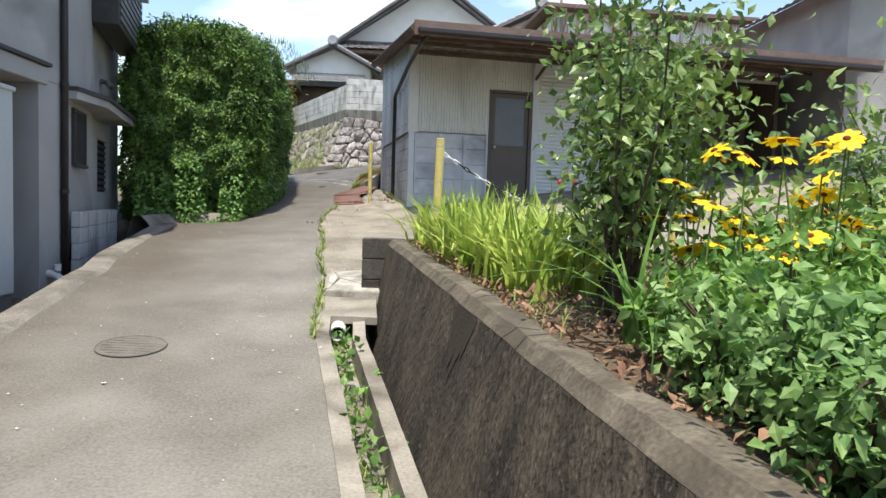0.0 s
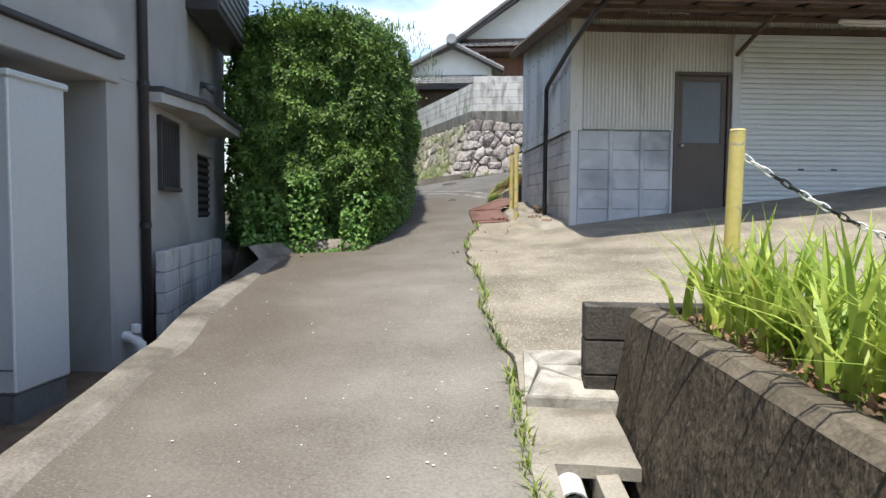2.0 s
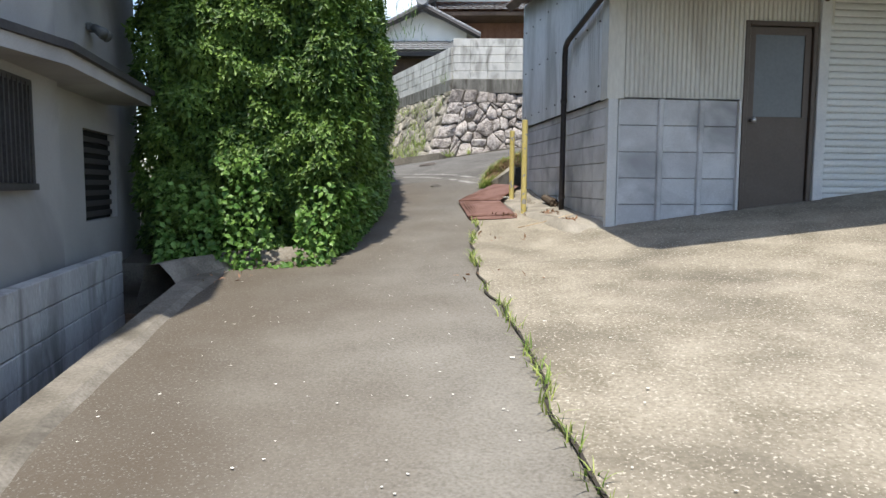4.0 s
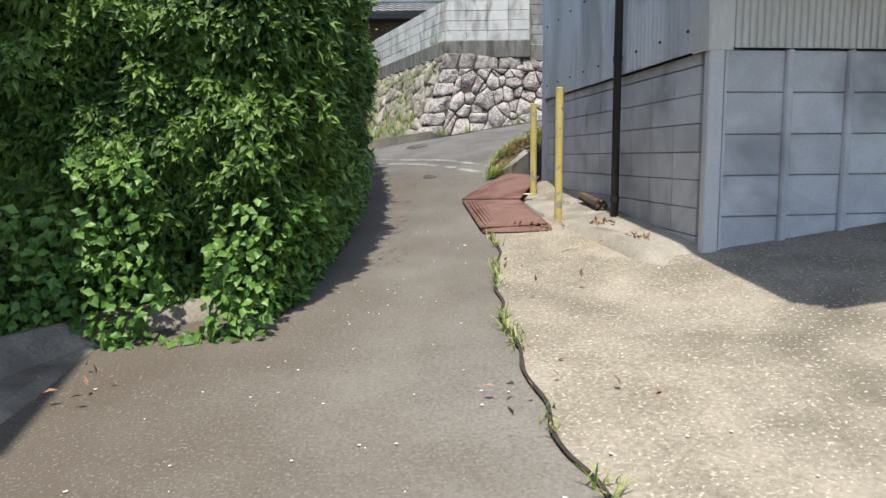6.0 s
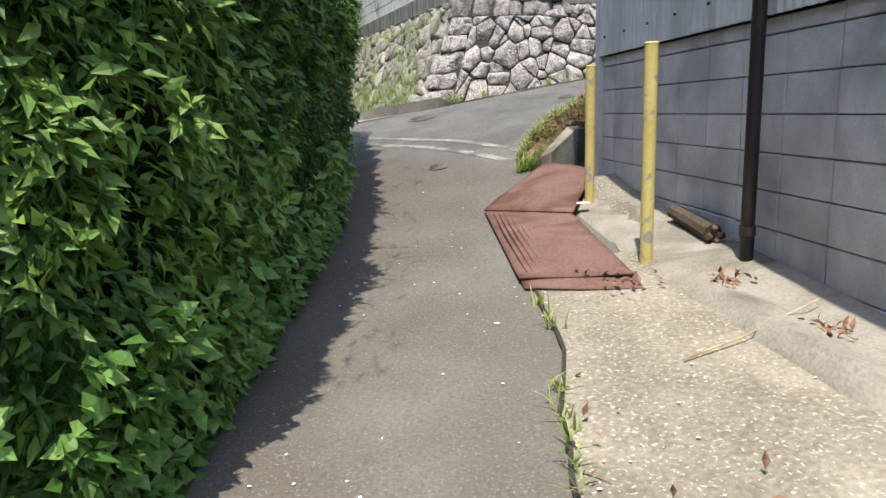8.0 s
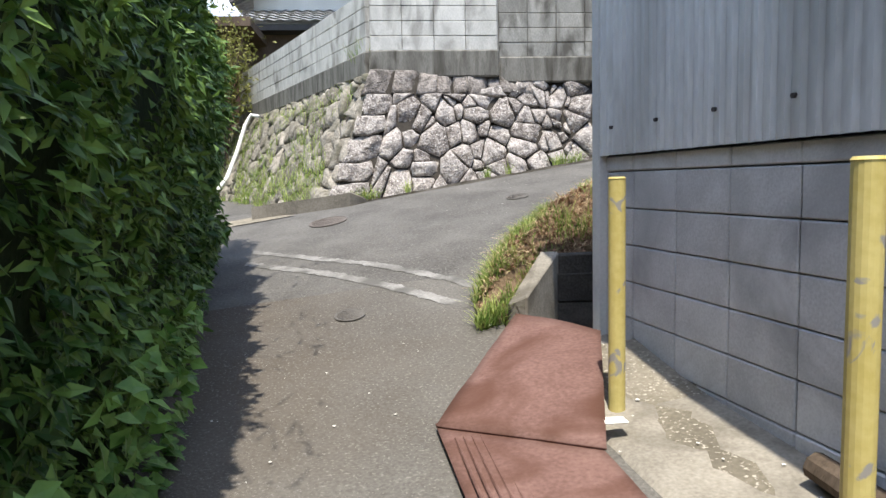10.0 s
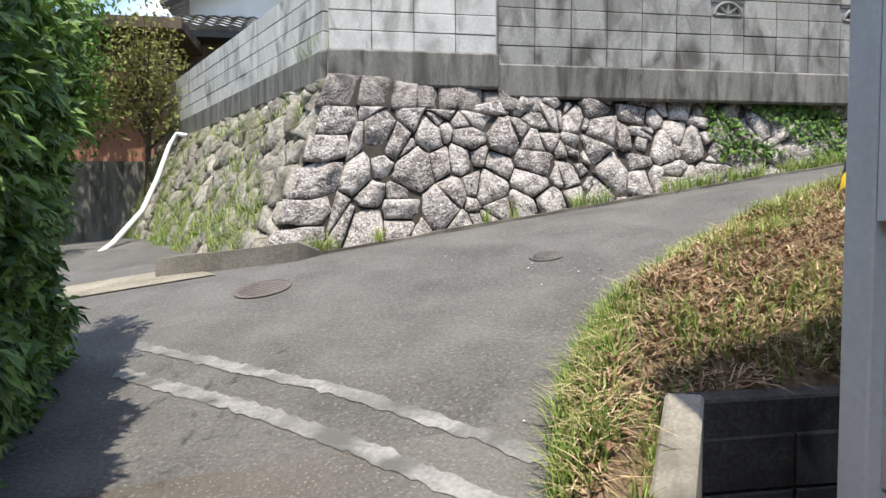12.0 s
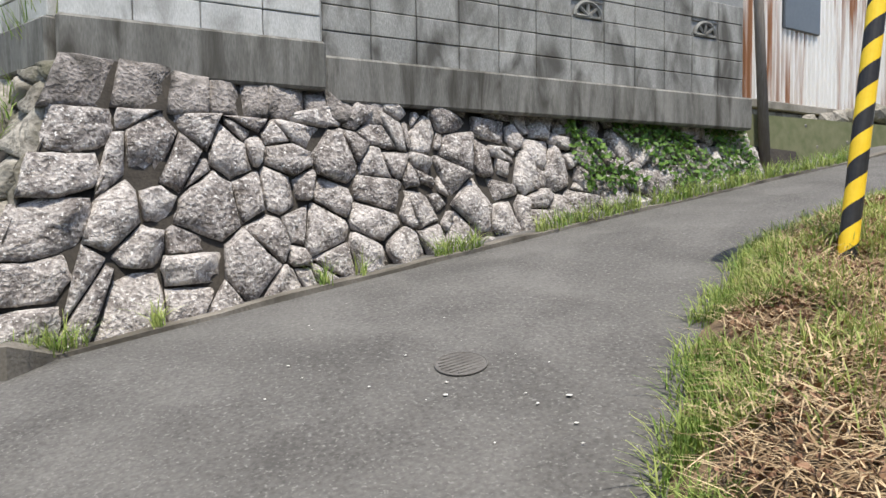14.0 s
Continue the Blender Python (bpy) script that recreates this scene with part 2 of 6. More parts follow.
M_IVY = mat("vine_leaf", (0.07, 0.17, 0.03), (0.22, 0.38, 0.09), 0.45, 2, 14, 0, island=0.9, spec=0.4, trans=0.3)
M_IRIS = mat("iris_leaf", (0.20, 0.34, 0.04), (0.52, 0.60, 0.13), 0.45, 3, 12, 0, island=1.0, spec=0.4, trans=0.35)
M_GRASS = mat("grass_blade", (0.13, 0.23, 0.04), (0.42, 0.47, 0.15), 0.6, 3, 14, 0, island=1.0, spec=0.3, trans=0.3)
M_STRAW = mat("dry_straw", (0.22, 0.145, 0.08), (0.60, 0.46, 0.28), 0.85, 3, 14, 0, island=1.0)
M_LITTER = mat("dead_leaf", (0.17, 0.095, 0.06), (0.36, 0.22, 0.14), 0.9, 3, 14, 0, island=1.0)
M_ROSE = mat("rose_leaf", (0.07, 0.15, 0.03), (0.27, 0.37, 0.11), 0.35, 3, 14, 0, island=1.0, spec=0.5, trans=0.25)
M_LUSH = mat("lush_leaf", (0.09, 0.22, 0.03), (0.27, 0.44, 0.09), 0.45, 3, 14, 0, island=0.9, spec=0.4, trans=0.35)
M_FERN = mat("fern_leaf", (0.10, 0.22, 0.06), (0.30, 0.45, 0.16), 0.5, 3, 14, 0, island=0.9, spec=0.35, trans=0.3)
M_STEM = mat("green_stem", (0.07, 0.12, 0.03), (0.12, 0.17, 0.05), 0.7, 4, 40, 0)
M_BARK = mat("bark", (0.055, 0.04, 0.028), (0.12, 0.09, 0.065), 0.95, 10, 60, 0.8, stretch=(1, 1, 0.3))
M_PETAL = mat("yellow_petal", (0.85, 0.52, 0.01), (0.92, 0.66, 0.02), 0.5, 4, 30, 0, trans=0.25)
M_EYE = mat("flower_eye", (0.09, 0.02, 0.008), (0.16, 0.05, 0.01), 0.9, 20, 80, 0.4)
M_PINK = mat("pink_petal", (0.38, 0.03, 0.08), (0.5, 0.07, 0.14), 0.6, 10, 40, 0)
M_FLECK = mat("pale_fleck", (0.62, 0.60, 0.54), (0.8, 0.78, 0.72), 0.8, 10, 40, 0, island=0.8)
M_GLASSD = mat("frosted_pane", (0.085, 0.095, 0.105), (0.11, 0.12, 0.13), 0.35, 2, 30, 0.05, spec=0.5)
M_METAL = mat("steel", (0.5, 0.5, 0.5), (0.6, 0.6, 0.6), 0.35, 4, 40, 0.02, metal=0.9)
M_TREE = mat("tree_leaf", (0.05, 0.12, 0.02), (0.16, 0.27, 0.05), 0.5, 2, 10, 0, island=1.0, trans=0.3)
M_TREEO = mat("tree_leaf_olive", (0.16, 0.17, 0.04), (0.3, 0.29, 0.09), 0.6, 2, 10, 0, island=1.0, trans=0.25)
M_GROUND = mat("far_ground", (0.10, 0.12, 0.05), (0.2, 0.2, 0.11), 0.95, 0.5, 8, 0.3)


# ---- mesh helpers ----
def part(name, bm, material, parent=None, label="", smooth=False):
    """One mesh from a bmesh in world coordinates, under a thing or part where one is given."""
    me = bpy.data.meshes.new(name)
    bm.to_mesh(me)
    bm.free()
    me.materials.append(material)
    if smooth:
        me.shade_smooth()
    ob = new(name, me)
    if parent is not None:
        ob.parent = parent
        root = parent
        loc = Vector(parent.location)
        while root.parent:
            root = root.parent
            loc = loc + Vector(root.location)
        ob.matrix_parent_inverse = Matrix.Translation(-Vector(root.location)) if parent == root else Matrix.Identity(4)
    if label:
        ob["label"] = label
    return ob


def thing(name, at, label, category, group="", kind=""):
    e = new(name)
    e.location = at
    e.empty_display_size = 0.1
    return tagged(e, label, category, group, kind)


def solid(name, bm, material, label, category, kind="structure", smooth=False, group=""):
    return tagged(part(name, bm, material, None, "", smooth), label, category, group, kind)


def frame_of(origin, degrees):
    return Matrix.Translation(origin) @ Matrix.Rotation(radians(degrees), 4, "Z")


def box(bm, lo, hi, m=None, bevel=0.0):
    c = [(a + b) / 2 for a, b in zip(lo, hi)]
    r = bmesh.ops.create_cube(bm, size=1.0, matrix=Matrix.Translation(c) @ Matrix.Diagonal((*[b - a for a, b in zip(lo, hi)], 1)))
    vs = r["verts"]
    if bevel:
        es = list({e for v in vs for e in v.link_edges})
        rb = bmesh.ops.bevel(bm, geom=es, offset=bevel, segments=1, affect="EDGES")
        vs = list({v for f in rb["faces"] for v in f.verts} | {v for v in vs if v.is_valid})
    if m is not None:
        bmesh.ops.transform(bm, matrix=m, verts=vs)
    return bm


def boxed(lo, hi, m=None, bevel=0.0):
    return box(bmesh.new(), lo, hi, m, bevel)


def tube(points, r, seg=10, bm=None, cap=True):
    """A round tube along points; r is one radius or one for each point."""
    bm = bm or bmesh.new()
    pts = [Vector(p) for p in points]
    rs = r if isinstance(r, (list, tuple)) else [r] * len(pts)
    rings = []
    for i, p in enumerate(pts):
        d = (pts[min(i + 1, len(pts) - 1)] - pts[max(i - 1, 0)]).normalized()
        q = d.to_track_quat("Z", "Y").to_matrix()
        rings.append([bm.verts.new(p + q @ Vector((math.cos(a) * rs[i], math.sin(a) * rs[i], 0))) for a in [k * math.tau / seg for k in range(seg)]])
    for a, b in zip(rings, rings[1:]):
        for k in range(seg):
            bm.faces.new((a[k], a[(k + 1) % seg], b[(k + 1) % seg], b[k]))
    if cap:
        bm.faces.new(rings[0][::-1])
        bm.faces.new(rings[-1])
    return bm


def sheet(xs_of, ys, nx, z_of, thick=0.0):
    """A ground sheet: rows at ys, each from xs_of(y)[0] to xs_of(y)[1], heights by z_of; with a skirt where thick."""
    bm = bmesh.new()
    rows = []
    for y in ys:
        a, b = xs_of(y)
        rows.append([bm.verts.new((a + (b - a) * i / nx, y, z_of(a + (b - a) * i / nx, y))) for i in range(nx + 1)])
    for r0, r1 in zip(rows, rows[1:]):
        for i in range(nx):
            bm.faces.new((r0[i], r0[i + 1], r1[i + 1], r1[i]))
    if thick:
        edge = rows[0] + [r[-1] for r in rows[1:]] + rows[-1][-2::-1] + [r[0] for r in rows[-2:0:-1]]
        low = [bm.verts.new(v.co - Vector((0, 0, thick))) for v in edge]
        n = len(edge)
        for i in range(n):
            bm.faces.new((edge[i], low[i], low[(i + 1) % n], edge[(i + 1) % n]))
    return bm


def steps(a, b, d):
    n = max(1, round((b - a) / d))
    return [a + (b - a) * i / n for i in range(n + 1)]


def corrugated(m, w, h, pitch, amp, axis="x", n=6, thick=0.0):
    """A ribbed sheet in the local xz plane of m, ribs upright (axis x) or lying (axis z)."""
    bm = bmesh.new()
    length, other = (w, h) if axis == "x" else (h, w)
    k = int(length / pitch * n)
    prev = None
    for i in range(k + 1):
        s = length * i / k
        c = math.cos(i / n * math.tau)
        o = -amp * (1 if c > 0.3 else -1 if c < -0.3 else c / 0.3)
        ends = [(s, o, 0), (s, o, other)] if axis == "x" else [(0, o, s), (other, o, s)]
        cur = [bm.verts.new(m @ Vector(e)) for e in ends]
        if prev:
            bm.faces.new((prev[0], cur[0], cur[1], prev[1]) if axis == "x" else (prev[0], prev[1], cur[1], cur[0]))
        prev = cur
    return bm


def scatter_leaves(name, spots, normals, size, aspect, fold=0.25, droop=0.5, seed=1, jitter=0.8):
    """Pointed folded leaves, four corners and a tip each, as one mesh's arrays."""
    rng = np.random.default_rng(seed)
    P, Nn = np.asarray(spots, float), np.asarray(normals, float)
    n = len(P)
    d = rng.normal(size=(n, 3)) * jitter + Nn * 0.6 + np.array([0, 0, -droop])
    d /= np.linalg.norm(d, axis=1, keepdims=True)
    up = Nn + rng.normal(size=(n, 3)) * jitter * 0.6 + np.array([0, 0, 0.35])
    side = np.cross(d, up)
    side /= np.linalg.norm(side, axis=1, keepdims=True) + 1e-9
    nor = np.cross(side, d)
    L = (size * rng.uniform(0.6, 1.3, n))[:, None]
    W = L * aspect * 0.5
    a = P
    b = P + d * L * 0.45 + side * W + nor * W * fold
    c = P + d * L - nor * L * 0.12
    e = P + d * L * 0.45 - side * W + nor * W * fold
    mid = P + d * L * 0.5
    V = np.stack([a, b, c, e, mid], 1).reshape(-1, 3)
    base = np.arange(n)[:, None] * 5
    F = np.concatenate([base + np.array([0, 1, 4]), base + np.array([1, 2, 4]), base + np.array([2, 3, 4]), base + np.array([3, 0, 4])])
    return V, F


def leaf_mesh(name, V, F, material, parent=None, label=""):
    me = bpy.data.meshes.new(name)
    me.from_pydata(V.tolist(), [], F.tolist())
    me.materials.append(material)
    ob = new(name, me)
    if parent is not None:
        ob.parent = parent
        ob.matrix_parent_inverse = Matrix.Translation(-Vector(parent.location))
    if label:
        ob["label"] = label
    return ob


def blades(roots, length, width, lean, seed, segs=3, curl=0.9):
    """Tapered bent strips from roots, as arrays."""
    rng = np.random.default_rng(seed)
    V, F = [], []
    for x, y, z in roots:
        a = rng.uniform(0, math.tau)
        l, w = length * rng.uniform(0.55, 1.2), width * rng.uniform(0.7, 1.2)
        ln = lean * rng.uniform(0.15, 1.2)
        sx, sy = -math.sin(a), math.cos(a)
        b = len(V)
        for i in range(segs + 1):
            t = i / segs
            out = ln * l * t ** 1.8
            hgt = l * (t - ln * curl * 0.45 * t * t)
            ww = w * (1 - t) ** 0.6 * 0.5 if i < segs else 0.0008
            cx, cy, cz = x + math.cos(a) * out, y + math.sin(a) * out, z + hgt
            V += [(cx + sx * ww, cy + sy * ww, cz), (cx - sx * ww, cy - sy * ww, cz)]
        for i in range(segs):
            F.append((b + 2 * i, b + 2 * i + 1, b + 2 * i + 3, b + 2 * i + 2))
    return np.array(V), np.array(F)


# ---- the lie of the land ----
PROF_Y = [-40, -8, 2.84, 7.35, 10, 12.34, 13.97, 15.14, 16.45, 17.9, 18.93, 19.9, 30, 60]
PROF_Z = [-3, -0.75, 0.51, 1.0, 1.28, 1.50, 1.68, 1.92, 2.25, 2.48, 2.65, 2.69, 2.9, 3]


def g(x, y):
    p = np.interp(y, PROF_Y, PROF_Z)
    sr = np.interp(y, [4, 7, 11, 13, 14.5, 16.5], [0, 0.06, 0.115, 0.12, 0.12, 0.15])
    sl = np.interp(y, [4, 10, 13, 15, 16.5, 20, 24], [-0.02, 0.06, 0.03, 0.05, 0.15, 0.15, 0.08])
    return float(p + (sr * min(x, 9) if x > 0 else sl * max(x, -8)))


def wob(x, y, s, a):
    return a * noise.noise((x * s, y * s, 3.3))


def left_edge(y):
    return float(np.interp(y, [-12, 1.98, 3.75, 5.25, 6.1, 8.14, 9.2, 10.2, 10.4, 40], [-0.9, -1.72, -1.85, -2.04, -2.25, -2.55, -2.70, -2.72, -8, -8]))


def seam(y):
    return float(np.interp(y, [4.9, 5.2, 5.75, 6.3, 7.5, 8.4, 9.3, 10, 11, 11.5, 12.3, 13], [0.41, 0.38, 0.23, 0.16, 0.12, -0.06, -0.15, -0.19, -0.2, -0.12, -0.15, -0.1])) + wob(0, y, 2.5, 0.05)


def lip(y):
    return float(np.interp(y, [-12, 1.44, 3.3, 5.0], [2.9, 0.80, 0.49, 0.40]))


def yard_z(x, y):
    return float(np.interp(y, [-12, 0, 3, 6.5, 10, 14], [-1.4, -0.2, 0.2, 0.38, 0.6, 0.9]))


solid("ground", sheet(lambda y: (-400, 400), [-400, -60, -40, -20, -8, 3, 10, 20, 60, 120, 400], 8, lambda x, y: float(np.interp(y, PROF_Y, PROF_Z)) - 0.75 - (0.4 if y < 4 else 0)), M_GROUND,
      "dull green earth round the lane", "ground")
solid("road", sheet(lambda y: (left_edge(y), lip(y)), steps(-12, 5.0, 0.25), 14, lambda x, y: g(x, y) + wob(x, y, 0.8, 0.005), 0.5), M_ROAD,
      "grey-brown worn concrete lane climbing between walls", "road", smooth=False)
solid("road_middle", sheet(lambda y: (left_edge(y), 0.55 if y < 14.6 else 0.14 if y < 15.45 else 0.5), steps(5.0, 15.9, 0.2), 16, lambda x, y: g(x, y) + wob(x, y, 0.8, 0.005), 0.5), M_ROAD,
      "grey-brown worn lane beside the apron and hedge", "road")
solid("road_upper", sheet(lambda y: (-9, 16), steps(15.9, 26, 0.25), 80, lambda x, y: g(x, y) + wob(x, y, 0.8, 0.005), 0.3), M_ASPH,
      "dark asphalt road crossing below the stone wall", "road")
solid("apron", sheet(lambda y: (seam(y) if y < 12.6 else 0.42, 14), steps(4.62, 14.56, 0.13), 60, lambda x, y: g(x, y) + 0.012 + wob(x, y, 0.9, 0.005), 0.4), M_APRON,
      "tan weathered concrete forecourt in front of the shed", "forecourt")
solid("yard", sheet(lambda y: (-9, left_edge(min(y, 10)) + 0.02), steps(-12, 14, 0.5), 8, yard_z), M_SOIL,
      "dark sunken earth strip beside the rendered house", "ground")

# raised concrete strip along the left edge of the lane
bm = bmesh.new()
ys = steps(-11.5, 10.25, 0.25)
prev = None
for y in ys:
    x = left_edge(y)
    w = 0.14 + wob(5, y, 1.5, 0.05)
    zt = g(x, y) + 0.035 + wob(7, y, 1.3, 0.025)
    sec = [(x - 0.05, y, zt - 0.6), (x - 0.05, y, zt), (x + w, y, zt + wob(3, y, 2, 0.015)), (x + w + 0.12, y, g(x + w + 0.12, y) - 0.03)]
    cur = [bm.verts.new(p) for p in sec]
    if prev:
        for k in range(3):
            bm.faces.new((prev[k], prev[k + 1], cur[k + 1], cur[k]))
    prev = cur
solid("kerb_left", bm, M_KERB, "rough pale concrete edging of the lane", "kerb")

# ---- gutter and retaining wall of the garden ----
bm = bmesh.new()
prev = None
for y in steps(-11, 3.75, 0.25):
    x = lip(y)
    z = g(x, y)
    sec = [(x - 0.02, z - 0.3), (x - 0.02, z + 0.012), (x + 0.085, z + 0.014), (x + 0.10, z - 0.20), (x + 0.26, z - 0.20), (x + 0.265, z - 0.03), (x + 0.36, z - 0.02), (x + 0.38, z - 0.3)]
    cur = [bm.verts.new((a + wob(1, y, 3, 0.008), y, b)) for a, b in sec]
    if prev:
        for k in range(len(sec) - 1):
            bm.faces.new((prev[k], cur[k], cur[k + 1], prev[k + 1]))
    prev = cur
solid("gutter", bm, M_CONC, "narrow open concrete drain beside the lane", "gutter")
solid("gutter_slab", sheet(lambda y: (lip(y) - 0.01 + wob(2, y, 4, 0.02), lip(y) + 0.46), steps(3.7, 4.35, 0.08), 5, lambda x, y: g(x, y) + 0.012 + wob(x, y, 3, 0.012), 0.06), M_CONC,
      "cracked concrete slab over the drain", "slab")
rubble = solid("gutter_rubble", sheet(lambda y: (lip(y) - 0.01, 1.15), steps(4.36, 4.95, 0.06), 10, lambda x, y: g(x, y) + 0.02 + abs(wob(x, y, 5, 0.06)) + (y - 4.36) * 0.10, 0.2), M_CONC,
      "broken pale mortar patch at the wall's end", "slab")
pvc = thing("drain_pipe", (0.62, 3.62, 0.42), "short white plastic pipe ending in the drain", "pipe")
bm = bmesh.new()
a0, a1 = Vector((0.625, 3.55, 0.50)), Vector((0.60, 4.0, 0.56))
tube([a0, a1], 0.062, 20, bm, cap=False)
tube([a0, a1], 0.054, 20, bm, cap=False)
part("pipe_wall", bm, M_WHITE, pvc, smooth=True)
part("bore", tube([a0 + Vector((0, 0.16, 0.02)), a0 + Vector((0, 0.18, 0.02))], 0.054, 20), M_DARK, pvc)


def wall_line(y):
    """Foot and top of the battered garden wall."""
    xt = float(np.interp(y, [-12, -1.2, 0, 1.6, 4.5], [3.3, 1.80, 1.62, 1.41, 0.99]))
    xf = float(np.interp(y, [-12, 0.66, 3.6, 4.4], [2.2, 1.17, 0.90, 0.84]))
    return xf, xt


def wall_top(y):
    return float(np.interp(y, [-12, 0, 1.6, 4.5], [0.6, 1.03, 1.09, 1.21]))


bm, bt = bmesh.new(), bmesh.new()
pa = pb = None
for y in steps(-11, 4.42, 0.12):
    xf, xt = wall_line(y)
    zt, zf = wall_top(y) + wob(4, y, 2.2, 0.012), g(xf, y) - 0.35
    face = [(xf + (xt - xf) * t + wob(t * 3, y, 2.5, 0.012), y, zf + (zt - zf) * t) for t in (0, 0.25, 0.5, 0.75, 0.96)]
    cur = [bm.verts.new(p) for p in face]
    top = [(face[-1][0], y, face[-1][2] + 0.002), (xt + 0.03 + wob(9, y, 4, 0.015), y, zt + 0.012), (xt + 0.11, y, zt + 0.018 + wob(11, y, 3, 0.015)), (xt + 0.18 + wob(12, y, 3, 0.06), y, zt - 0.01), (xt + 0.22, y, zt - 0.4)]
    ct = [bt.verts.new(p) for p in top]
    if pa:
        for k in range(4):
            bm.faces.new((pa[k], cur[k], cur[k + 1], pa[k + 1]))
            bt.faces.new((pb[k], ct[k], ct[k + 1], pb[k + 1]))
    pa, pb = cur, ct
bm.faces.new(pa[::-1] + [bm.verts.new((1.3, 4.42, 1.22)), bm.verts.new((1.3, 4.42, 0.2))])
rw = solid("wall_garden", bm, M_WALLC, "weathered battered concrete retaining wall of the garden, darkened with its shade", "retaining wall", smooth=True)
part("wall_coping", bt, M_WALLTOP, rw, "broken concrete top in a paler sunlit tone")
FACE_T = (0, 0.25, 0.5, 0.75, 0.96)
FACE_Y = steps(-11, 4.42, 0.12)


def face_x(t, y):
    """The wall face's x at height share t, straight between its rows and rings."""
    def at_row(yy):
        f_, t_ = wall_line(yy)
        return float(np.interp(t, FACE_T, [f_ + (t_ - f_) * k + wob(k * 3, yy, 2.5, 0.012) for k in FACE_T]))
    i_ = max(k for k, yy in enumerate(FACE_Y) if yy <= y)
    a_, b_ = FACE_Y[i_], FACE_Y[i_ + 1]
    return at_row(a_) + (at_row(b_) - at_row(a_)) * (y - a_) / (b_ - a_)


bm = bmesh.new()
pv = None
for i in range(13):
    y = 1.22 + i * 0.032
    xf, xt = wall_line(y)
    zt, zf = wall_top(y), g(xf, y) - 0.35
    t1 = 0.955
    t0 = t1 - (0.05 + 0.30 * math.sin(math.pi * i / 12) ** 0.8 * (0.7 + 0.6 * noise.noise((i * 0.9, 2, 0))))
    cur = [bm.verts.new((face_x(t, y) - 0.004, y, zf + (zt - zf) * t)) for t in (t0, t0 * 0.67 + t1 * 0.33, t0 * 0.33 + t1 * 0.67, t1)]
    if pv:
        for k in range(3):
            bm.faces.new((pv[k], cur[k], cur[k + 1], pv[k + 1]))
    pv = cur
part("damp_patch", bm, M_DAMP, rw, "dark damp stain below a broken edge")

bm = bmesh.new()
pv = None
for y in steps(4.95, 12.25, 0.04):
    x, w = seam(y), 0.006 + 0.006 * noise.noise((y * 6, 1, 0))
    cur = [bm.verts.new((x + d, y, g(x, y) + 0.019)) for d in (-0.004 - w, 0.006 + w * 0.6)]
    if pv:
        bm.faces.new((pv[0], pv[1], cur[1], cur[0]))
    pv = cur
solid("seam_crack", bm, M_CREV, "dark dirt-filled crack between lane and forecourt", "crack")

# end wall of blocks round the garden's corner
ew = solid("wall_garden_end", boxed((0.80, 4.45, 0.2), (9.0, 4.58, 1.20)), M_JOINT, "low dark concrete block wall ending the garden", "block wall")


def block_mesh(name, w, h, d, bevel=0.006):
    me = bpy.data.meshes.new(name)
    b = boxed((0, 0, 0), (w, d, h), None, bevel)
    b.to_mesh(me)
    b.free()
    return me


BLOCKS = []


def lay(parent, m, cols, rows, w, h, d, material, name="block", joint=0.006, skip=lambda c, r: False, half=False):
    """Blocks of one size on one mesh, in rows along the local x of m, proud towards local -y. Laid at the end of the file."""
    BLOCKS.append((parent, m, cols, rows, w, h, d, material, name, joint, skip, half))


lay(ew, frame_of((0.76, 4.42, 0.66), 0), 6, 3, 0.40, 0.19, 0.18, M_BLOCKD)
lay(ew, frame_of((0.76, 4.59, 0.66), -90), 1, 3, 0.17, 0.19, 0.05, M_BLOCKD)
solid("garden_soil", sheet(lambda y: (wall_line(y)[1] + 0.12, 9), steps(-11, 4.45, 0.2), 40, lambda x, y: wall_top(y) - 0.03 + wob(x, y, 3, 0.05)), M_SOIL,
      "dark crumbly garden soil behind the wall", "soil")

# ---- corrugated shed ----
SD = 7.8
S = frame_of((1.28, 10.84, 0), SD)          # local x along the front, y into the shed
SW, SL, ZB, ZT = 7.6, 4.14, 2.90, 4.30


def roof_z(v):
    return 4.55 + (0.125 if v < 0 else 0.09) * v


shed = thing("shed", S @ Vector((SW / 2, SL / 2, 1.4)), "grey corrugated metal shed on a concrete block base", "shed")
WT = 0.10
base = part("base_wall", box(boxed((0.04, 0.03, 1.0), (1.46, 0.14, ZB - 0.005), S), (0.03, 0.04, 1.0), (0.14, SL, ZB - 0.005), S), M_JOINT, shed)
lay(base, S @ pose(0.0, SL + 0.04, 1.41, 0, 0, -90), 10, 7, 0.405, 0.20, 0.06, M_BLOCK, joint=0.006)
lay(base, S @ pose(0.0, SL + 0.04, 2.812, 0, 0, -90), 10, 1, 0.405, 0.088, 0.06, M_BLOCK, joint=0.006)
lay(base, S @ pose(0.10, 0.0, 1.475, 0, 0, 0), 3, 5, 0.452, 0.284, 0.05, M_BLOCK, "panel", 0.006)
for x in (0.535, 0.99):
    part("post", boxed((x, -0.028, 1.5), (x + 0.06, 0.04, ZB), S, 0.012), M_BLOCK, base)
part("edge_post", boxed((1.435, -0.04, 1.5), (1.468, 0.04, ZB), S, 0.005), M_TRIM, base, "pale steel edge strip")
part("corner_post", box(boxed((-0.035, -0.045, 1.42), (0.075, 0.03, ZB + 0.02), S, 0.008), (0.085, -0.03, 1.45), (0.105, 0.03, ZB), S, 0.003), M_TRIM, shed, "pale grey steel corner post")
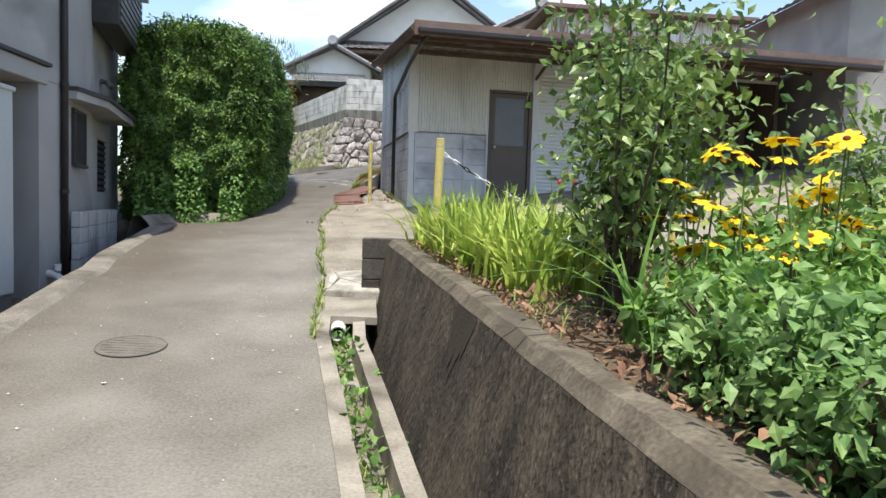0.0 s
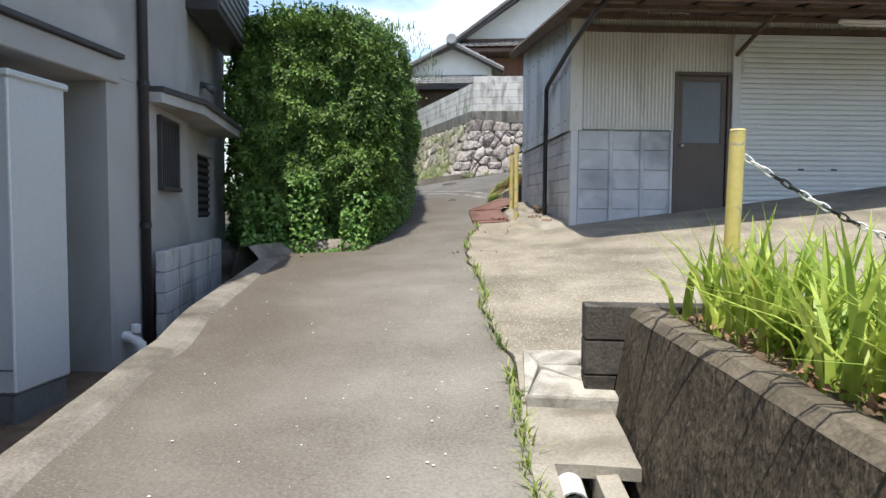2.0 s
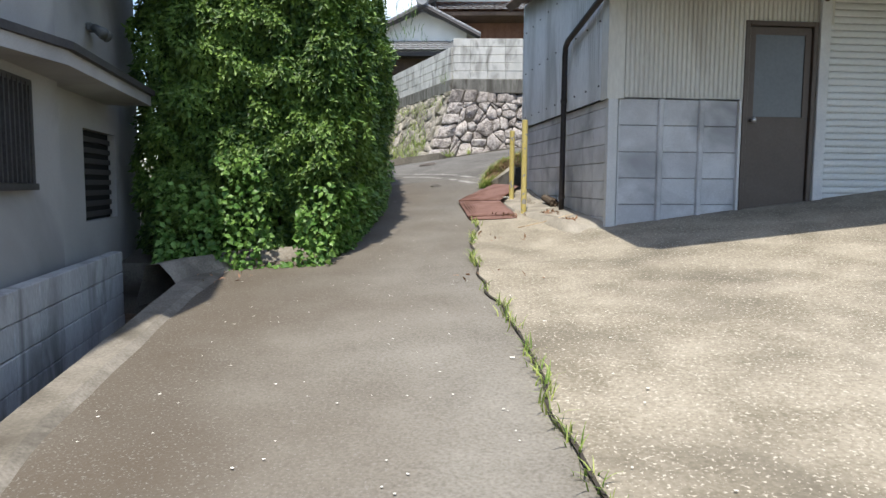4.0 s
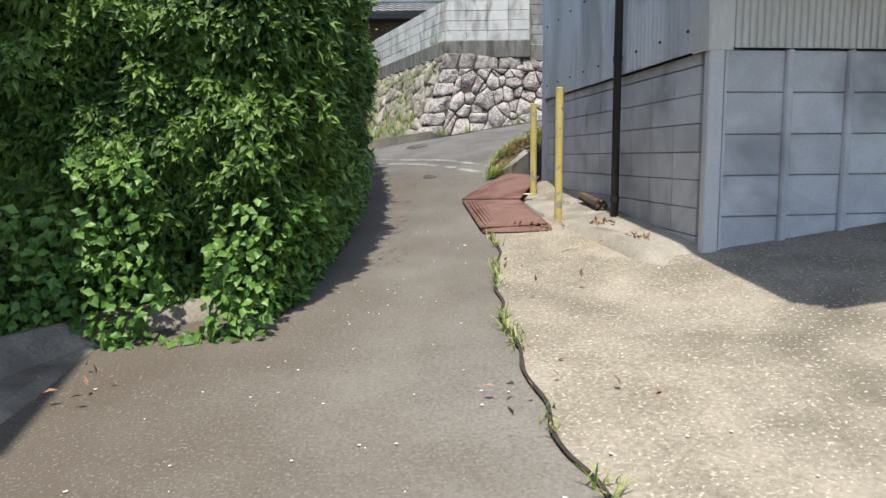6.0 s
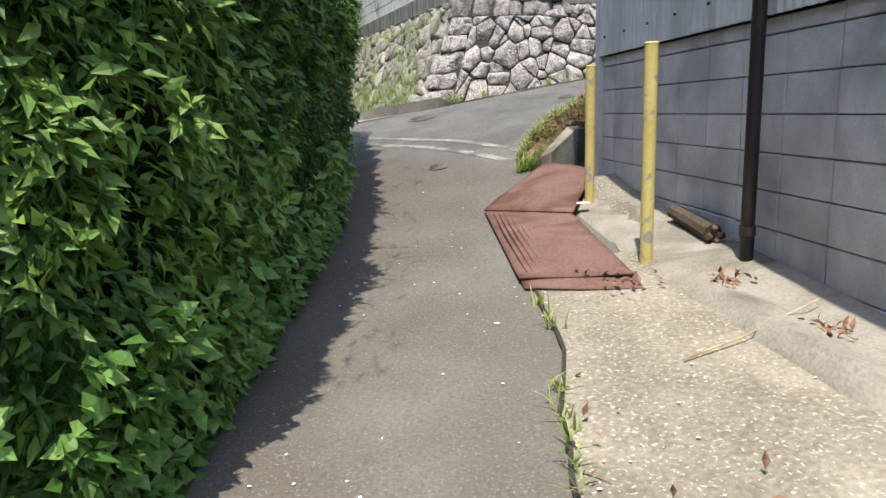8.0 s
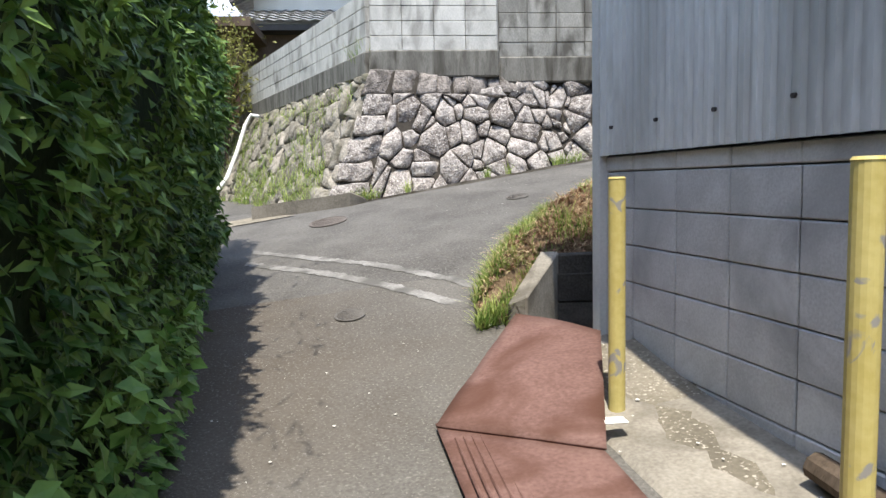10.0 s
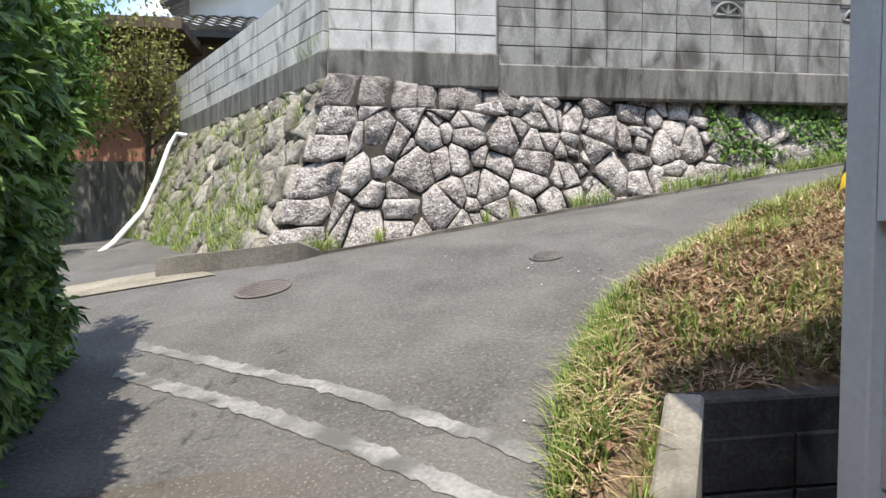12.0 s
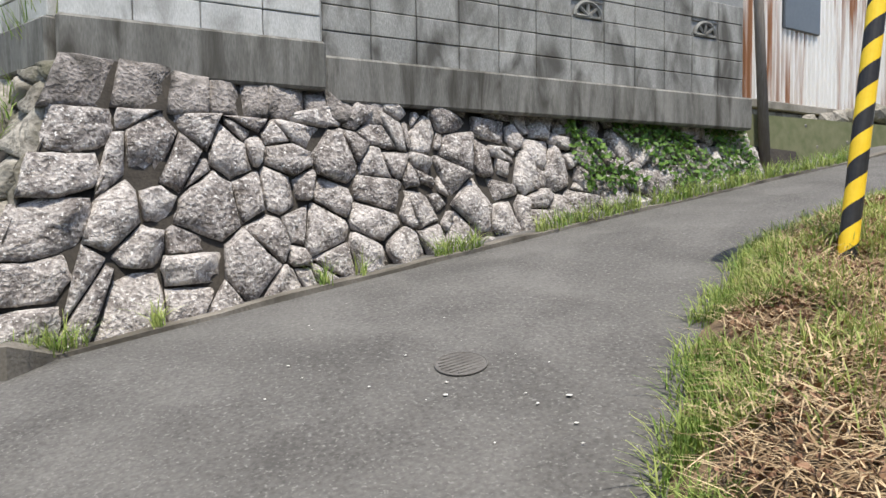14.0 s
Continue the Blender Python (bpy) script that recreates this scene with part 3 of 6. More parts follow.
part("far_corner_post", boxed((-0.05, SL - 0.06, 1.5), (0.02, SL + 0.03, 4.86), S, 0.006), M_TRIM, shed)
part("footing", boxed((-0.06, -0.10, 1.0), (SW, 0.2, 1.515), S, 0.03), M_CONC, shed, "rough concrete footing")
front = part("front_cladding", corrugated(S @ pose(0.0, -0.03, ZB), 1.47, 1.75, 0.052, 0.006), M_TINF, shed, "cream-grey ribbed metal sheet")
part("front_header", corrugated(S @ pose(1.47, -0.03, 3.72), 1.02, 0.93, 0.052, 0.006), M_TINF, shed)
part("front_header_wide", corrugated(S @ pose(2.44, -0.03, 4.22), 5.1, 0.45, 0.052, 0.006), M_TINF, shed)
bm = corrugated(S @ pose(-0.035, SL, ZB, 0, 0, -90), SL, 2.2, 0.076, 0.009)
inv = S.inverted()
for v in bm.verts:
    lv = inv @ v.co
    if lv.z > ZB + 0.5:
        lv.z = roof_z(lv.y) - 0.04
        v.co = S @ lv
part("side_cladding", bm, M_TIN, shed, "grey ribbed metal sheet with nail heads")
part("corner_flashing", box(boxed((-0.05, -0.05, ZB - 0.02), (0.13, -0.038, 4.5), S), (-0.055, -0.05, ZB - 0.02), (-0.044, 0.16, 4.5), S), M_TINF, shed)
for i in range(9):
    for zz in (3.05, 3.75, 4.4):
        part("nail", tube([S @ Vector((-0.04, 0.25 + i * 0.46, zz)), S @ Vector((-0.058, 0.25 + i * 0.46, zz - 0.002))], 0.011, 6), M_DARKTRIM, shed)
part("back_wall", boxed((0, SL - 0.05, 1.3), (SW, SL, 4.86), S), M_TIN, shed)
part("right_wall", boxed((SW - 0.08, 0, 1.3), (SW, SL - 0.06, 4.6), S), M_WOODD, shed)
part("bay_wall", boxed((5.25, 0.9, 1.3), (SW - 0.1, 1.0, 4.6), S), M_WOODD, shed)
part("partition", boxed((5.2, 0.02, 1.3), (5.26, SL - 0.06, 4.6), S), M_WOODD, shed)
part("shed_floor", boxed((0.1, 0.1, 1.2), (SW, SL, 1.7), S), M_CONC, shed)
# steel door
door = part("door_frame", box(box(boxed((1.47, -0.05, 1.60), (1.52, 0.05, 3.74), S, 0.004), (2.25, -0.05, 1.60), (2.30, 0.05, 3.74), S, 0.004), (1.52, -0.05, 3.69), (2.25, 0.05, 3.74), S, 0.004), M_BROWN, shed)
leaf = part("door_leaf", box(box(box(box(boxed((1.53, -0.02, 1.66), (2.24, 0.02, 2.72), S, 0.004), (1.53, -0.02, 3.60), (2.24, 0.02, 3.68), S), (1.53, -0.02, 2.72), (1.60, 0.02, 3.60), S), (2.17, -0.02, 2.72), (2.24, 0.02, 3.60), S), (1.55, -0.026, 1.72), (2.22, -0.02, 1.76), S), M_BROWN, shed, "dark brown steel door")
part("pane", boxed((1.60, -0.008, 2.72), (2.17, 0.006, 3.60), S), M_GLASSD, leaf, "dull grey frosted pane")
bm = tube([S @ Vector((1.585, -0.02, 2.68)), S @ Vector((1.585, -0.06, 2.68))], 0.018, 12)
tube([S @ Vector((1.585, -0.055, 2.68)), S @ Vector((1.585, -0.075, 2.68)), S @ Vector((1.585, -0.092, 2.68))], [0.022, 0.03, 0.014], 14, bm)
part("knob", bm, M_METAL, leaf, "chrome door knob", True)
part("threshold", boxed((1.40, -0.12, 1.50), (2.4, 0.05, 1.625), S, 0.01), M_CONC, shed)
# roller shutter
shut = part("shutter_box", boxed((2.31, -0.10, 4.20), (5.24, 0.02, 4.27), S, 0.006), M_TRIM, shed)
part("guide_rail", boxed((2.31, -0.07, 1.62), (2.43, 0.02, 4.198), S, 0.006), M_TRIM, shut)
part("guide_rail", boxed((5.14, -0.07, 1.62), (5.24, 0.02, 4.198), S, 0.006), M_TRIM, shut)
sl = bmesh.new()
prof = [(0, 0.0), (-0.008, 0.012), (-0.010, 0.034), (-0.008, 0.056), (0, 0.068), (0.004, 0.0745)]
pv = None
for yy, zz in prof:
    cur = [sl.verts.new(S @ Vector((x, yy, zz))) for x in (2.43, 5.14)]
    if pv:
        sl.faces.new((pv[0], pv[1], cur[1], cur[0]))
    pv = cur
slat = part("slat", sl, M_SHUT, shut)
for i in range(1, 34):
    o = slat.copy()
    scene.collection.objects.link(o)
    o.location = (0, 0, i * 0.0745)
slat.location = (0, 0, 0)
for o in [o for o in shut.children if o.name.startswith("slat")]:
    o.location.z += 1.74
part("bottom_bar", boxed((2.43, -0.02, 1.66), (5.14, 0.02, 1.745), S, 0.008), M_SHUT, shut)
for x in (3.35, 3.85):
    part("finger_pull", boxed((x, -0.022, 2.34), (x + 0.09, -0.008, 2.365), S, 0.004), M_DARKTRIM, shut)
# roof with deep eave, brackets, fluorescent tube and gutter
bm = bmesh.new()
EV = -2.05
pts = [(-0.28, EV), (SW + 0.5, EV), (SW + 0.5, SL + 0.02), (-0.28, SL + 0.02)]
lo = [bm.verts.new(S @ Vector((x, y, roof_z(y)))) for x, y in pts]
hi = [bm.verts.new(S @ Vector((x, y, roof_z(y) + 0.05))) for x, y in pts]
bm.faces.new(lo[::-1]), bm.faces.new(hi)
for k in range(4):
    bm.faces.new((lo[k], lo[(k + 1) % 4], hi[(k + 1) % 4], hi[k]))
roof = part("roof", bm, M_RUSTR, shed, "dull brown sheet roof with a deep eave")
for i in range(12):
    x = -0.1 + i * 0.7
    p0, p1 = S @ Vector((x, EV + 0.06, roof_z(EV) - 0.045)), S @ Vector((x, 0.1, roof_z(0.1) - 0.045))
    part("rafter", tube([p0, p1], 0.042, 4), M_WOODD, roof)
for k, v in enumerate((EV + 0.03, -1.2, -0.4)):
    part("purlin", boxed((-0.25, v - 0.03, roof_z(v) - 0.13), (SW + 0.4, v + 0.03, roof_z(v) - 0.075), S), M_WOODD, roof)
part("fascia", boxed((-0.30, EV - 0.03, roof_z(EV) - 0.16), (SW + 0.5, EV, roof_z(EV) + 0.06), S), M_RUSTR, roof)
part("barge_board", tube([S @ Vector((-0.27, EV, roof_z(EV) - 0.05)), S @ Vector((-0.27, SL + 0.02, roof_z(SL) - 0.05))], 0.09, 4), M_WOODD, roof)
for x in (2.36, 5.2):
    part("bracket", tube([S @ Vector((x, -0.05, 3.98)), S @ Vector((x, -1.1, roof_z(-1.1) - 0.12))], 0.032, 6), M_WOODD, roof)
part("ledger", boxed((0.1, -0.10, 4.28), (SW, -0.04, 4.36), S), M_WOODD, roof)
lampf = thing("strip_light", S @ Vector((4.0, -0.7, 4.2)), "white fluorescent batten fixed under the shed eave", "light")
part("batten", boxed((3.45, -0.76, 4.28), (4.6, -0.68, 4.33), S, 0.01), M_WHITE, lampf)
part("tube", tube([S @ Vector((3.5, -0.72, 4.262)), S @ Vector((4.55, -0.72, 4.262))], 0.016, 10), M_WHITE, lampf, "unlit white tube", True)
part("clear_sheet", corrugated(S @ pose(0.75, -0.95, 4.30, -60), 0.55, 0.16, 0.05, 0.012), M_WHITE, roof, "scrap of white corrugated plastic")
gut = thing("downpipe", S @ Vector((-0.1, 1.42, 1.6)), "dark brown plastic downpipe running down the shed side", "downpipe")
pth = [(-0.05, -1.9, 4.18), (-0.10, -1.55, 4.14), (-0.12, -0.3, 3.99), (-0.12, 0.5, 3.86), (-0.12, 1.25, 3.74), (-0.115, 1.38, 3.69), (-0.11, 1.42, 3.58), (-0.11, 1.43, 3.0), (-0.11, 1.43, 2.0), (-0.11, 1.43, 1.60)]
part("pipe_run", tube([S @ Vector(p) for p in pth], 0.036, 12), M_PIPE, gut, smooth=True)
for z in (1.78, 3.0):
    part("collar", tube([S @ Vector((-0.11, 1.43, z)), S @ Vector((-0.11, 1.43, z + 0.05))], 0.042, 12), M_PIPE, gut)
part("eave_gutter", boxed((-0.25, EV - 0.13, roof_z(EV) - 0.14), (SW + 0.4, EV - 0.032, roof_z(EV) - 0.05), S, 0.02), M_PIPE, gut)
# sloping concrete apron at the foot of the side wall
bm = bmesh.new()
pv = None
for v in steps(-0.30, 4.2, 0.15):
    zz = g(*(S @ Vector((-0.5, v, 0))).xy)
    wd = 0.44 + 0.10 * min(1, v / 1.5) + wob(21, v, 2.5, 0.05)
    rim = float(np.interp(v, [0, 0.8, 1.8], [0.20, 0.14, 0.07]))
    fe = min(1, (v + 0.30) / 0.35)
    wd *= 0.75 + 0.25 * fe
    zb = zz - 0.08 + (1.56 + 0.075 * v - zz + 0.08) * fe
    cur = [bm.verts.new(S @ Vector(p)) for p in ((0.02, v, zb), (-wd * 0.45, v, zb - 0.04 + wob(22, v, 3, 0.02)), (-wd, v, zz - 0.05 + rim * fe + wob(23, v, 3, 0.02)), (-wd - 0.06, v, zz - 0.06))]
    if pv:
        for k in range(3):
            bm.faces.new((pv[k], pv[k + 1], cur[k + 1], cur[k]))
    pv = cur
solid("footing_slope", bm, M_CONC, "uneven pale concrete slope along the shed foot", "kerb", smooth=True)

# ---- rendered house on the left ----
HX = -2.92
house = thing("rendered_house", (HX - 2, 4, 0.3), "grey rendered two-storey house with dark trim", "house")
ZS = 2.76
part("upper_wall", boxed((HX - 5, -9, ZS + 0.06), (HX, 6.62, 5.2)), M_PLAST, house, "smooth grey rendered upper wall")
part("overhang", boxed((HX - 5, -9, ZS - 0.0), (HX + 0.03, 6.25, ZS + 0.20), None, 0.01), M_PLAST, house)
part("overhang_flashing", boxed((HX - 0.05, -9, ZS + 0.202), (HX + 0.07, 6.27, ZS + 0.245), None, 0.006), M_DARKTRIM, house, "dark metal flashing")
part("lower_wall", boxed((HX - 5, -9, -1.2), (HX - 0.62, 6.1, ZS - 0.002)), M_PLASTD, house, "stained grey lower wall set back")
part("pier", boxed((HX - 4.9, 6.1, -0.2), (HX - 0.004, 6.62, ZS + 0.058)), M_PLAST, house)
HF = frame_of((HX - 0.02, 6.62, 0), 13)
# far wing with two windows cut through
for nm, lo, hi in (("wing_wall", (-0.2, 0, -0.1), (0, 0.60, 5.2)), ("wing_wall", (-0.2, 0.60, -0.1), (0, 1.36, 1.94)), ("wing_wall", (-0.2, 0.60, 2.62), (0, 1.36, 5.2)),
                   ("wing_wall", (-0.2, 1.36, -0.1), (0, 1.98, 5.2)), ("wing_recess", (-0.32, 1.98, -0.1), (-0.09, 2.86, 5.2)), ("wing_recess", (-0.32, 2.86, 2.44), (-0.09, 3.9, 5.2)),
                   ("wing_recess", (-0.32, 2.86, -0.1), (-0.09, 3.9, 1.60)), ("wing_recess", (-0.32, 3.9, -0.1), (-0.09, 4.9, 5.2))):
    part(nm, boxed(lo, hi, HF), M_PLAST, house)
part("room_back", boxed((-1.3, 0.05, -0.1), (-1.2, 4.6, 4), HF), M_DARK, house)


def hood_bm(z0, z1, out):
    """A thin canopy, narrow beside the downpipe and deeper past the fold."""
    b_ = bmesh.new()
    plan = [(-0.09, 0.33), (out * 0.35, 0.33), (out, 1.15), (out, 3.6), (-0.09, 3.6)]
    lo_, hi_ = [b_.verts.new(HF @ Vector((x, y, z0))) for x, y in plan], [b_.verts.new(HF @ Vector((x, y, z1))) for x, y in plan]
    b_.faces.new(lo_[::-1]), b_.faces.new(hi_)
    for k in range(5):
        b_.faces.new((lo_[k], lo_[(k + 1) % 5], hi_[(k + 1) % 5], hi_[k]))
    return b_


hood = part("window_hood", hood_bm(2.72, 2.815, 0.34), M_PLAST, house)
part("hood_flashing", hood_bm(2.818, 2.87, 0.38), M_DARKTRIM, hood, "dark sheet-metal edge")
win = part("window_frame", box(box(box(boxed((-0.06, 0.60, 1.94), (0.04, 0.65, 2.62), HF), (-0.06, 1.31, 1.94), (0.04, 1.36, 2.62), HF), (-0.06, 0.60, 1.90), (0.06, 1.36, 1.945), HF), (-0.06, 0.60, 2.60), (0.04, 1.36, 2.64), HF), M_DARKTRIM, house)
part("pane", boxed((-0.05, 0.65, 1.96), (-0.03, 1.31, 2.62), HF), M_DARK, win)
for i in range(9):
    y = 0.67 + i * 0.072
    part("window_bar", boxed((0.015, y, 1.95), (0.045, y + 0.022, 2.62), HF), M_DARKTRIM, win)
dr = part("shuttered_window", boxed((-0.20, 2.86, 1.60), (-0.16, 3.9, 2.44), HF), M_DARK, house, "black slatted window in deep shade")
for i in range(8):
    part("window_slat", boxed((-0.16, 2.90, 1.63 + i * 0.1), (-0.13, 3.86, 1.68 + i * 0.1), HF), M_DARKTRIM, dr)
uw = part("balcony_screen", boxed((0.0, 1.9, 4.02), (0.36, 4.4, 5.15), HF, 0.01), M_DARKTRIM, house, "dark louvred balcony screen")
for i in range(9):
    part("louvre", boxed((0.36, 1.95, 4.10 + i * 0.11), (0.385, 4.35, 4.17 + i * 0.11), HF), M_GRILL, uw)
part("gable_roof", box(boxed((HX - 5.4, -9.5, 5.2), (HX + 0.18, 6.6, 6.9)), (-3.2, 0.0, 5.2), (0.40, 5.2, 6.9), HF), M_TILE, house)
part("house_end", boxed((-4.0, 4.8, -0.1), (-0.34, 4.9, 5.2), HF), M_PLAST, house)
dpipe = thing("house_downpipe", (HX + 0.05, 6.66, 0.5), "black downpipe on the rendered house corner", "downpipe")
part("pipe_run", tube([(HX + 0.045, 6.60, 5.2), (HX + 0.045, 6.60, 4), (HX + 0.045, 6.60, 0.42)], 0.042, 12), M_PIPE, dpipe, smooth=True)
for z in (1.55, 2.80):
    part("collar", tube([(HX + 0.045, 6.60, z), (HX + 0.045, 6.60, z + 0.05)], 0.05, 12), M_PIPE, dpipe)
lw = solid("wall_low_block", boxed((0.10, 0.10, 0.2), (0.18, 2.86, 1.30), HF), M_JOINT, "low grey block screen wall against the house", "block wall")
lay(lw, HF @ pose(0.20, 0.08, 0.37, 0, 0, 90), 7, 5, 0.40, 0.193, 0.10, M_LOWB)
stub = thing("drain_stub", (HX + 0.12, 6.35, 0.35), "grey plastic drain stub beside the house wall", "pipe")
part("elbow", tube([(HX - 0.1, 6.3, 0.62), (HX + 0.06, 6.3, 0.62), (HX + 0.14, 6.3, 0.56), (HX + 0.15, 6.28, 0.35)], 0.05, 10), M_TRIM, stub, smooth=True)
part("cap", tube([(HX + 0.1, 6.3, 0.66), (HX + 0.1, 6.3, 0.73)], 0.04, 10), M_TRIM, stub)
spot = thing("outdoor_lamp", (HX - 0.75, 9.6, 3.3), "small dark twin spotlight on the house wall", "lamp")
for dy in (0.0, 0.13):
    part("lamp_head", tube([HF @ Vector((-0.02, 3.05 + dy, 3.36)), HF @ Vector((0.08, 3.0 + dy, 3.29))], [0.03, 0.055], 12), M_GRILL, spot, smooth=True)
part("mount", boxed((-0.09, 3.06, 3.33), (-0.03, 3.18, 3.40), HF, 0.01), M_GRILL, spot)

# tall water heater tank
tk = thing("water_heater", (-3.070, 5.1, 0.40), "tall pale grey enamelled hot water tank beside the house", "water heater")
part("tank_body", boxed((-3.400, 4.86, 0.50), (-2.840, 5.44, 2.58), None, 0.018), M_TANK, tk)
part("tank_lid", boxed((-3.420, 4.84, 2.56), (-2.820, 5.46, 2.61), None, 0.012), M_TANK, tk)
part("plinth", boxed((-3.380, 4.88, 0.22), (-2.860, 5.42, 0.498), None, 0.01), M_GRILL, tk)
part("edge_strip", boxed((-2.852, 4.848, 0.52), (-2.832, 4.868, 2.55), None, 0.004), M_TRIM, tk)
for x in (-3.340, -3.020):
    part("handle_slot", boxed((x, 4.852, 2.49), (x + 0.12, 4.862, 2.53)), M_DARKTRIM, tk)
part("seam_line", boxed((-3.395, 4.853, 0.66), (-2.845, 4.862, 0.668)), M_GRILL, tk)


def ac_unit(at, label, material, turn):
    """An outdoor unit 0.80 long, 0.30 deep and 0.60 high, fan side towards +x, built round its base."""
    x, y, z = at
    u = thing("air_conditioner", at, label, "air conditioner", "outdoor units by the house")
    part("casing", boxed((x - 0.15, y - 0.40, z + 0.05), (x + 0.148, y + 0.40, z + 0.60), None, 0.015), material, u)
    part("lid", boxed((x - 0.16, y - 0.41, z + 0.60), (x + 0.16, y + 0.41, z + 0.63), None, 0.01), material, u)
    b = bmesh.new()
    cy, cz = y + 0.08, z + 0.33
    for k in range(9):
        r = 0.035 + k * 0.025
        tube([(x + 0.158, cy + r * math.cos(a), cz + r * math.sin(a)) for a in [j * math.tau / 28 for j in range(29)]], 0.004, 5, b, False)
    for k in range(12):
        a = k * math.tau / 12
        tube([(x + 0.156, cy + 0.03 * math.cos(a), cz + 0.03 * math.sin(a)), (x + 0.156, cy + 0.24 * math.cos(a), cz + 0.24 * math.sin(a))], 0.004, 5, b)
    gr = part("fan_grille", b, material, u)
    part("fan_opening", tube([(x + 0.146, cy, cz), (x + 0.151, cy, cz)], 0.245, 28), M_GRILL, u)
    for k in range(10):
        zz = z + 0.09 + k * 0.05
        part("louvre", boxed((x - 0.12, y - 0.408, zz), (x + 0.12, y - 0.398, zz + 0.032)), M_GRILL, u)
    for dy in (-0.28, 0.28):
        part("foot", boxed((x - 0.17, y + dy - 0.04, z), (x + 0.17, y + dy + 0.04, z + 0.05)), M_GRILL, u)
    u.rotation_euler.z, u.scale = radians(turn), (1.08, 1.08, 1.08)
    for dy in (-0.28, 0.28):
        for dx in (-0.13, 0.13):
            w_ = Matrix.Translation(at) @ Matrix.Rotation(radians(turn), 4, "Z")
            solid("foot_block", boxed((dx - 0.1, dy - 0.08, 0.02 - z + yard_z(x, y)), (dx + 0.1, dy + 0.08, -0.002), w_, 0.012), M_CONC, "grey concrete block under an outdoor unit", "block", kind="thing", group="outdoor unit blocks")
    return u


ac_unit((-2.20, 2.68, 0.36), "cream air conditioner outdoor unit with round fan grille", M_AC, 18)
ac_unit((-2.58, 3.66, 0.40), "grey air conditioner outdoor unit behind the cream one", M_TANK, 18)

# ---- stone wall with block wall above ----
def clip_poly(poly, p, q):
    """The part of poly nearer to p than to q."""
    dx, dy = q[0] - p[0], q[1] - p[1]
    k = 0.5 + max(-0.3, min(0.3, (p[2] - q[2]) / (2 * (dx * dx + dy * dy) + 1e-6)))
    mx, my = p[0] + dx * k, p[1] + dy * k
    out = []
    for i, a in enumerate(poly):
        b = poly[(i + 1) % len(poly)]
        da, db = (a[0] - mx) * dx + (a[1] - my) * dy, (b[0] - mx) * dx + (b[1] - my) * dy
        if da <= 0:
            out.append(a)
        if da * db < 0:
            t = da / (da - db)
            out.append((a[0] + (b[0] - a[0]) * t, a[1] + (b[1] - a[1]) * t))
    return out


def cells(w, low, high, pitch, rng, keep=None):
    """Uneven stone outlines filling 0..w between the curves low(x) and high(x)."""
    pts = []
    y, row = -0.2, 0
    while y < 2.6:
        x = -0.2 + (row % 2) * pitch * 0.5
        while x < w + 0.2:
            p = (x + rng.uniform(-0.48, 0.48) * pitch, y + rng.uniform(-0.44, 0.44) * pitch, rng.uniform(-0.32, 0.32) * pitch * pitch)
            if low(p[0]) - 0.05 < p[1] < high(p[0]) + 0.05 and rng.random() > (0.20 if p[0] < 1.2 else 0.08):
                pts.append(p)
                if rng.random() < (0.08 if p[0] < 1.5 else 0.36):
                    pts.append((p[0] + pitch * 0.45, p[1] + rng.uniform(-0.3, 0.3) * pitch, -0.3 * pitch * pitch))
            x += pitch
        y += pitch * 0.80
        row += 1
    out = []
    for p in pts:
        poly = [(p[0] - 0.5, p[1] - 0.5), (p[0] + 0.5, p[1] - 0.5), (p[0] + 0.5, p[1] + 0.5), (p[0] - 0.5, p[1] + 0.5)]
        for q in pts:
            if q is not p and abs(q[0] - p[0]) < 1 and abs(q[1] - p[1]) < 1:
                poly = clip_poly(poly, p, q)
                if not poly:
                    break
        poly = [(min(max(a, 0), w), min(max(b, low(a) - 0.06), high(a))) for a, b in poly]
        if len(poly) > 2:
            ar = abs(sum(a[0] * b[1] - a[1] * b[0] for a, b in zip(poly, poly[1:] + poly[:1]))) / 2
            if ar > 0.006:
                out.append(poly)
    return out


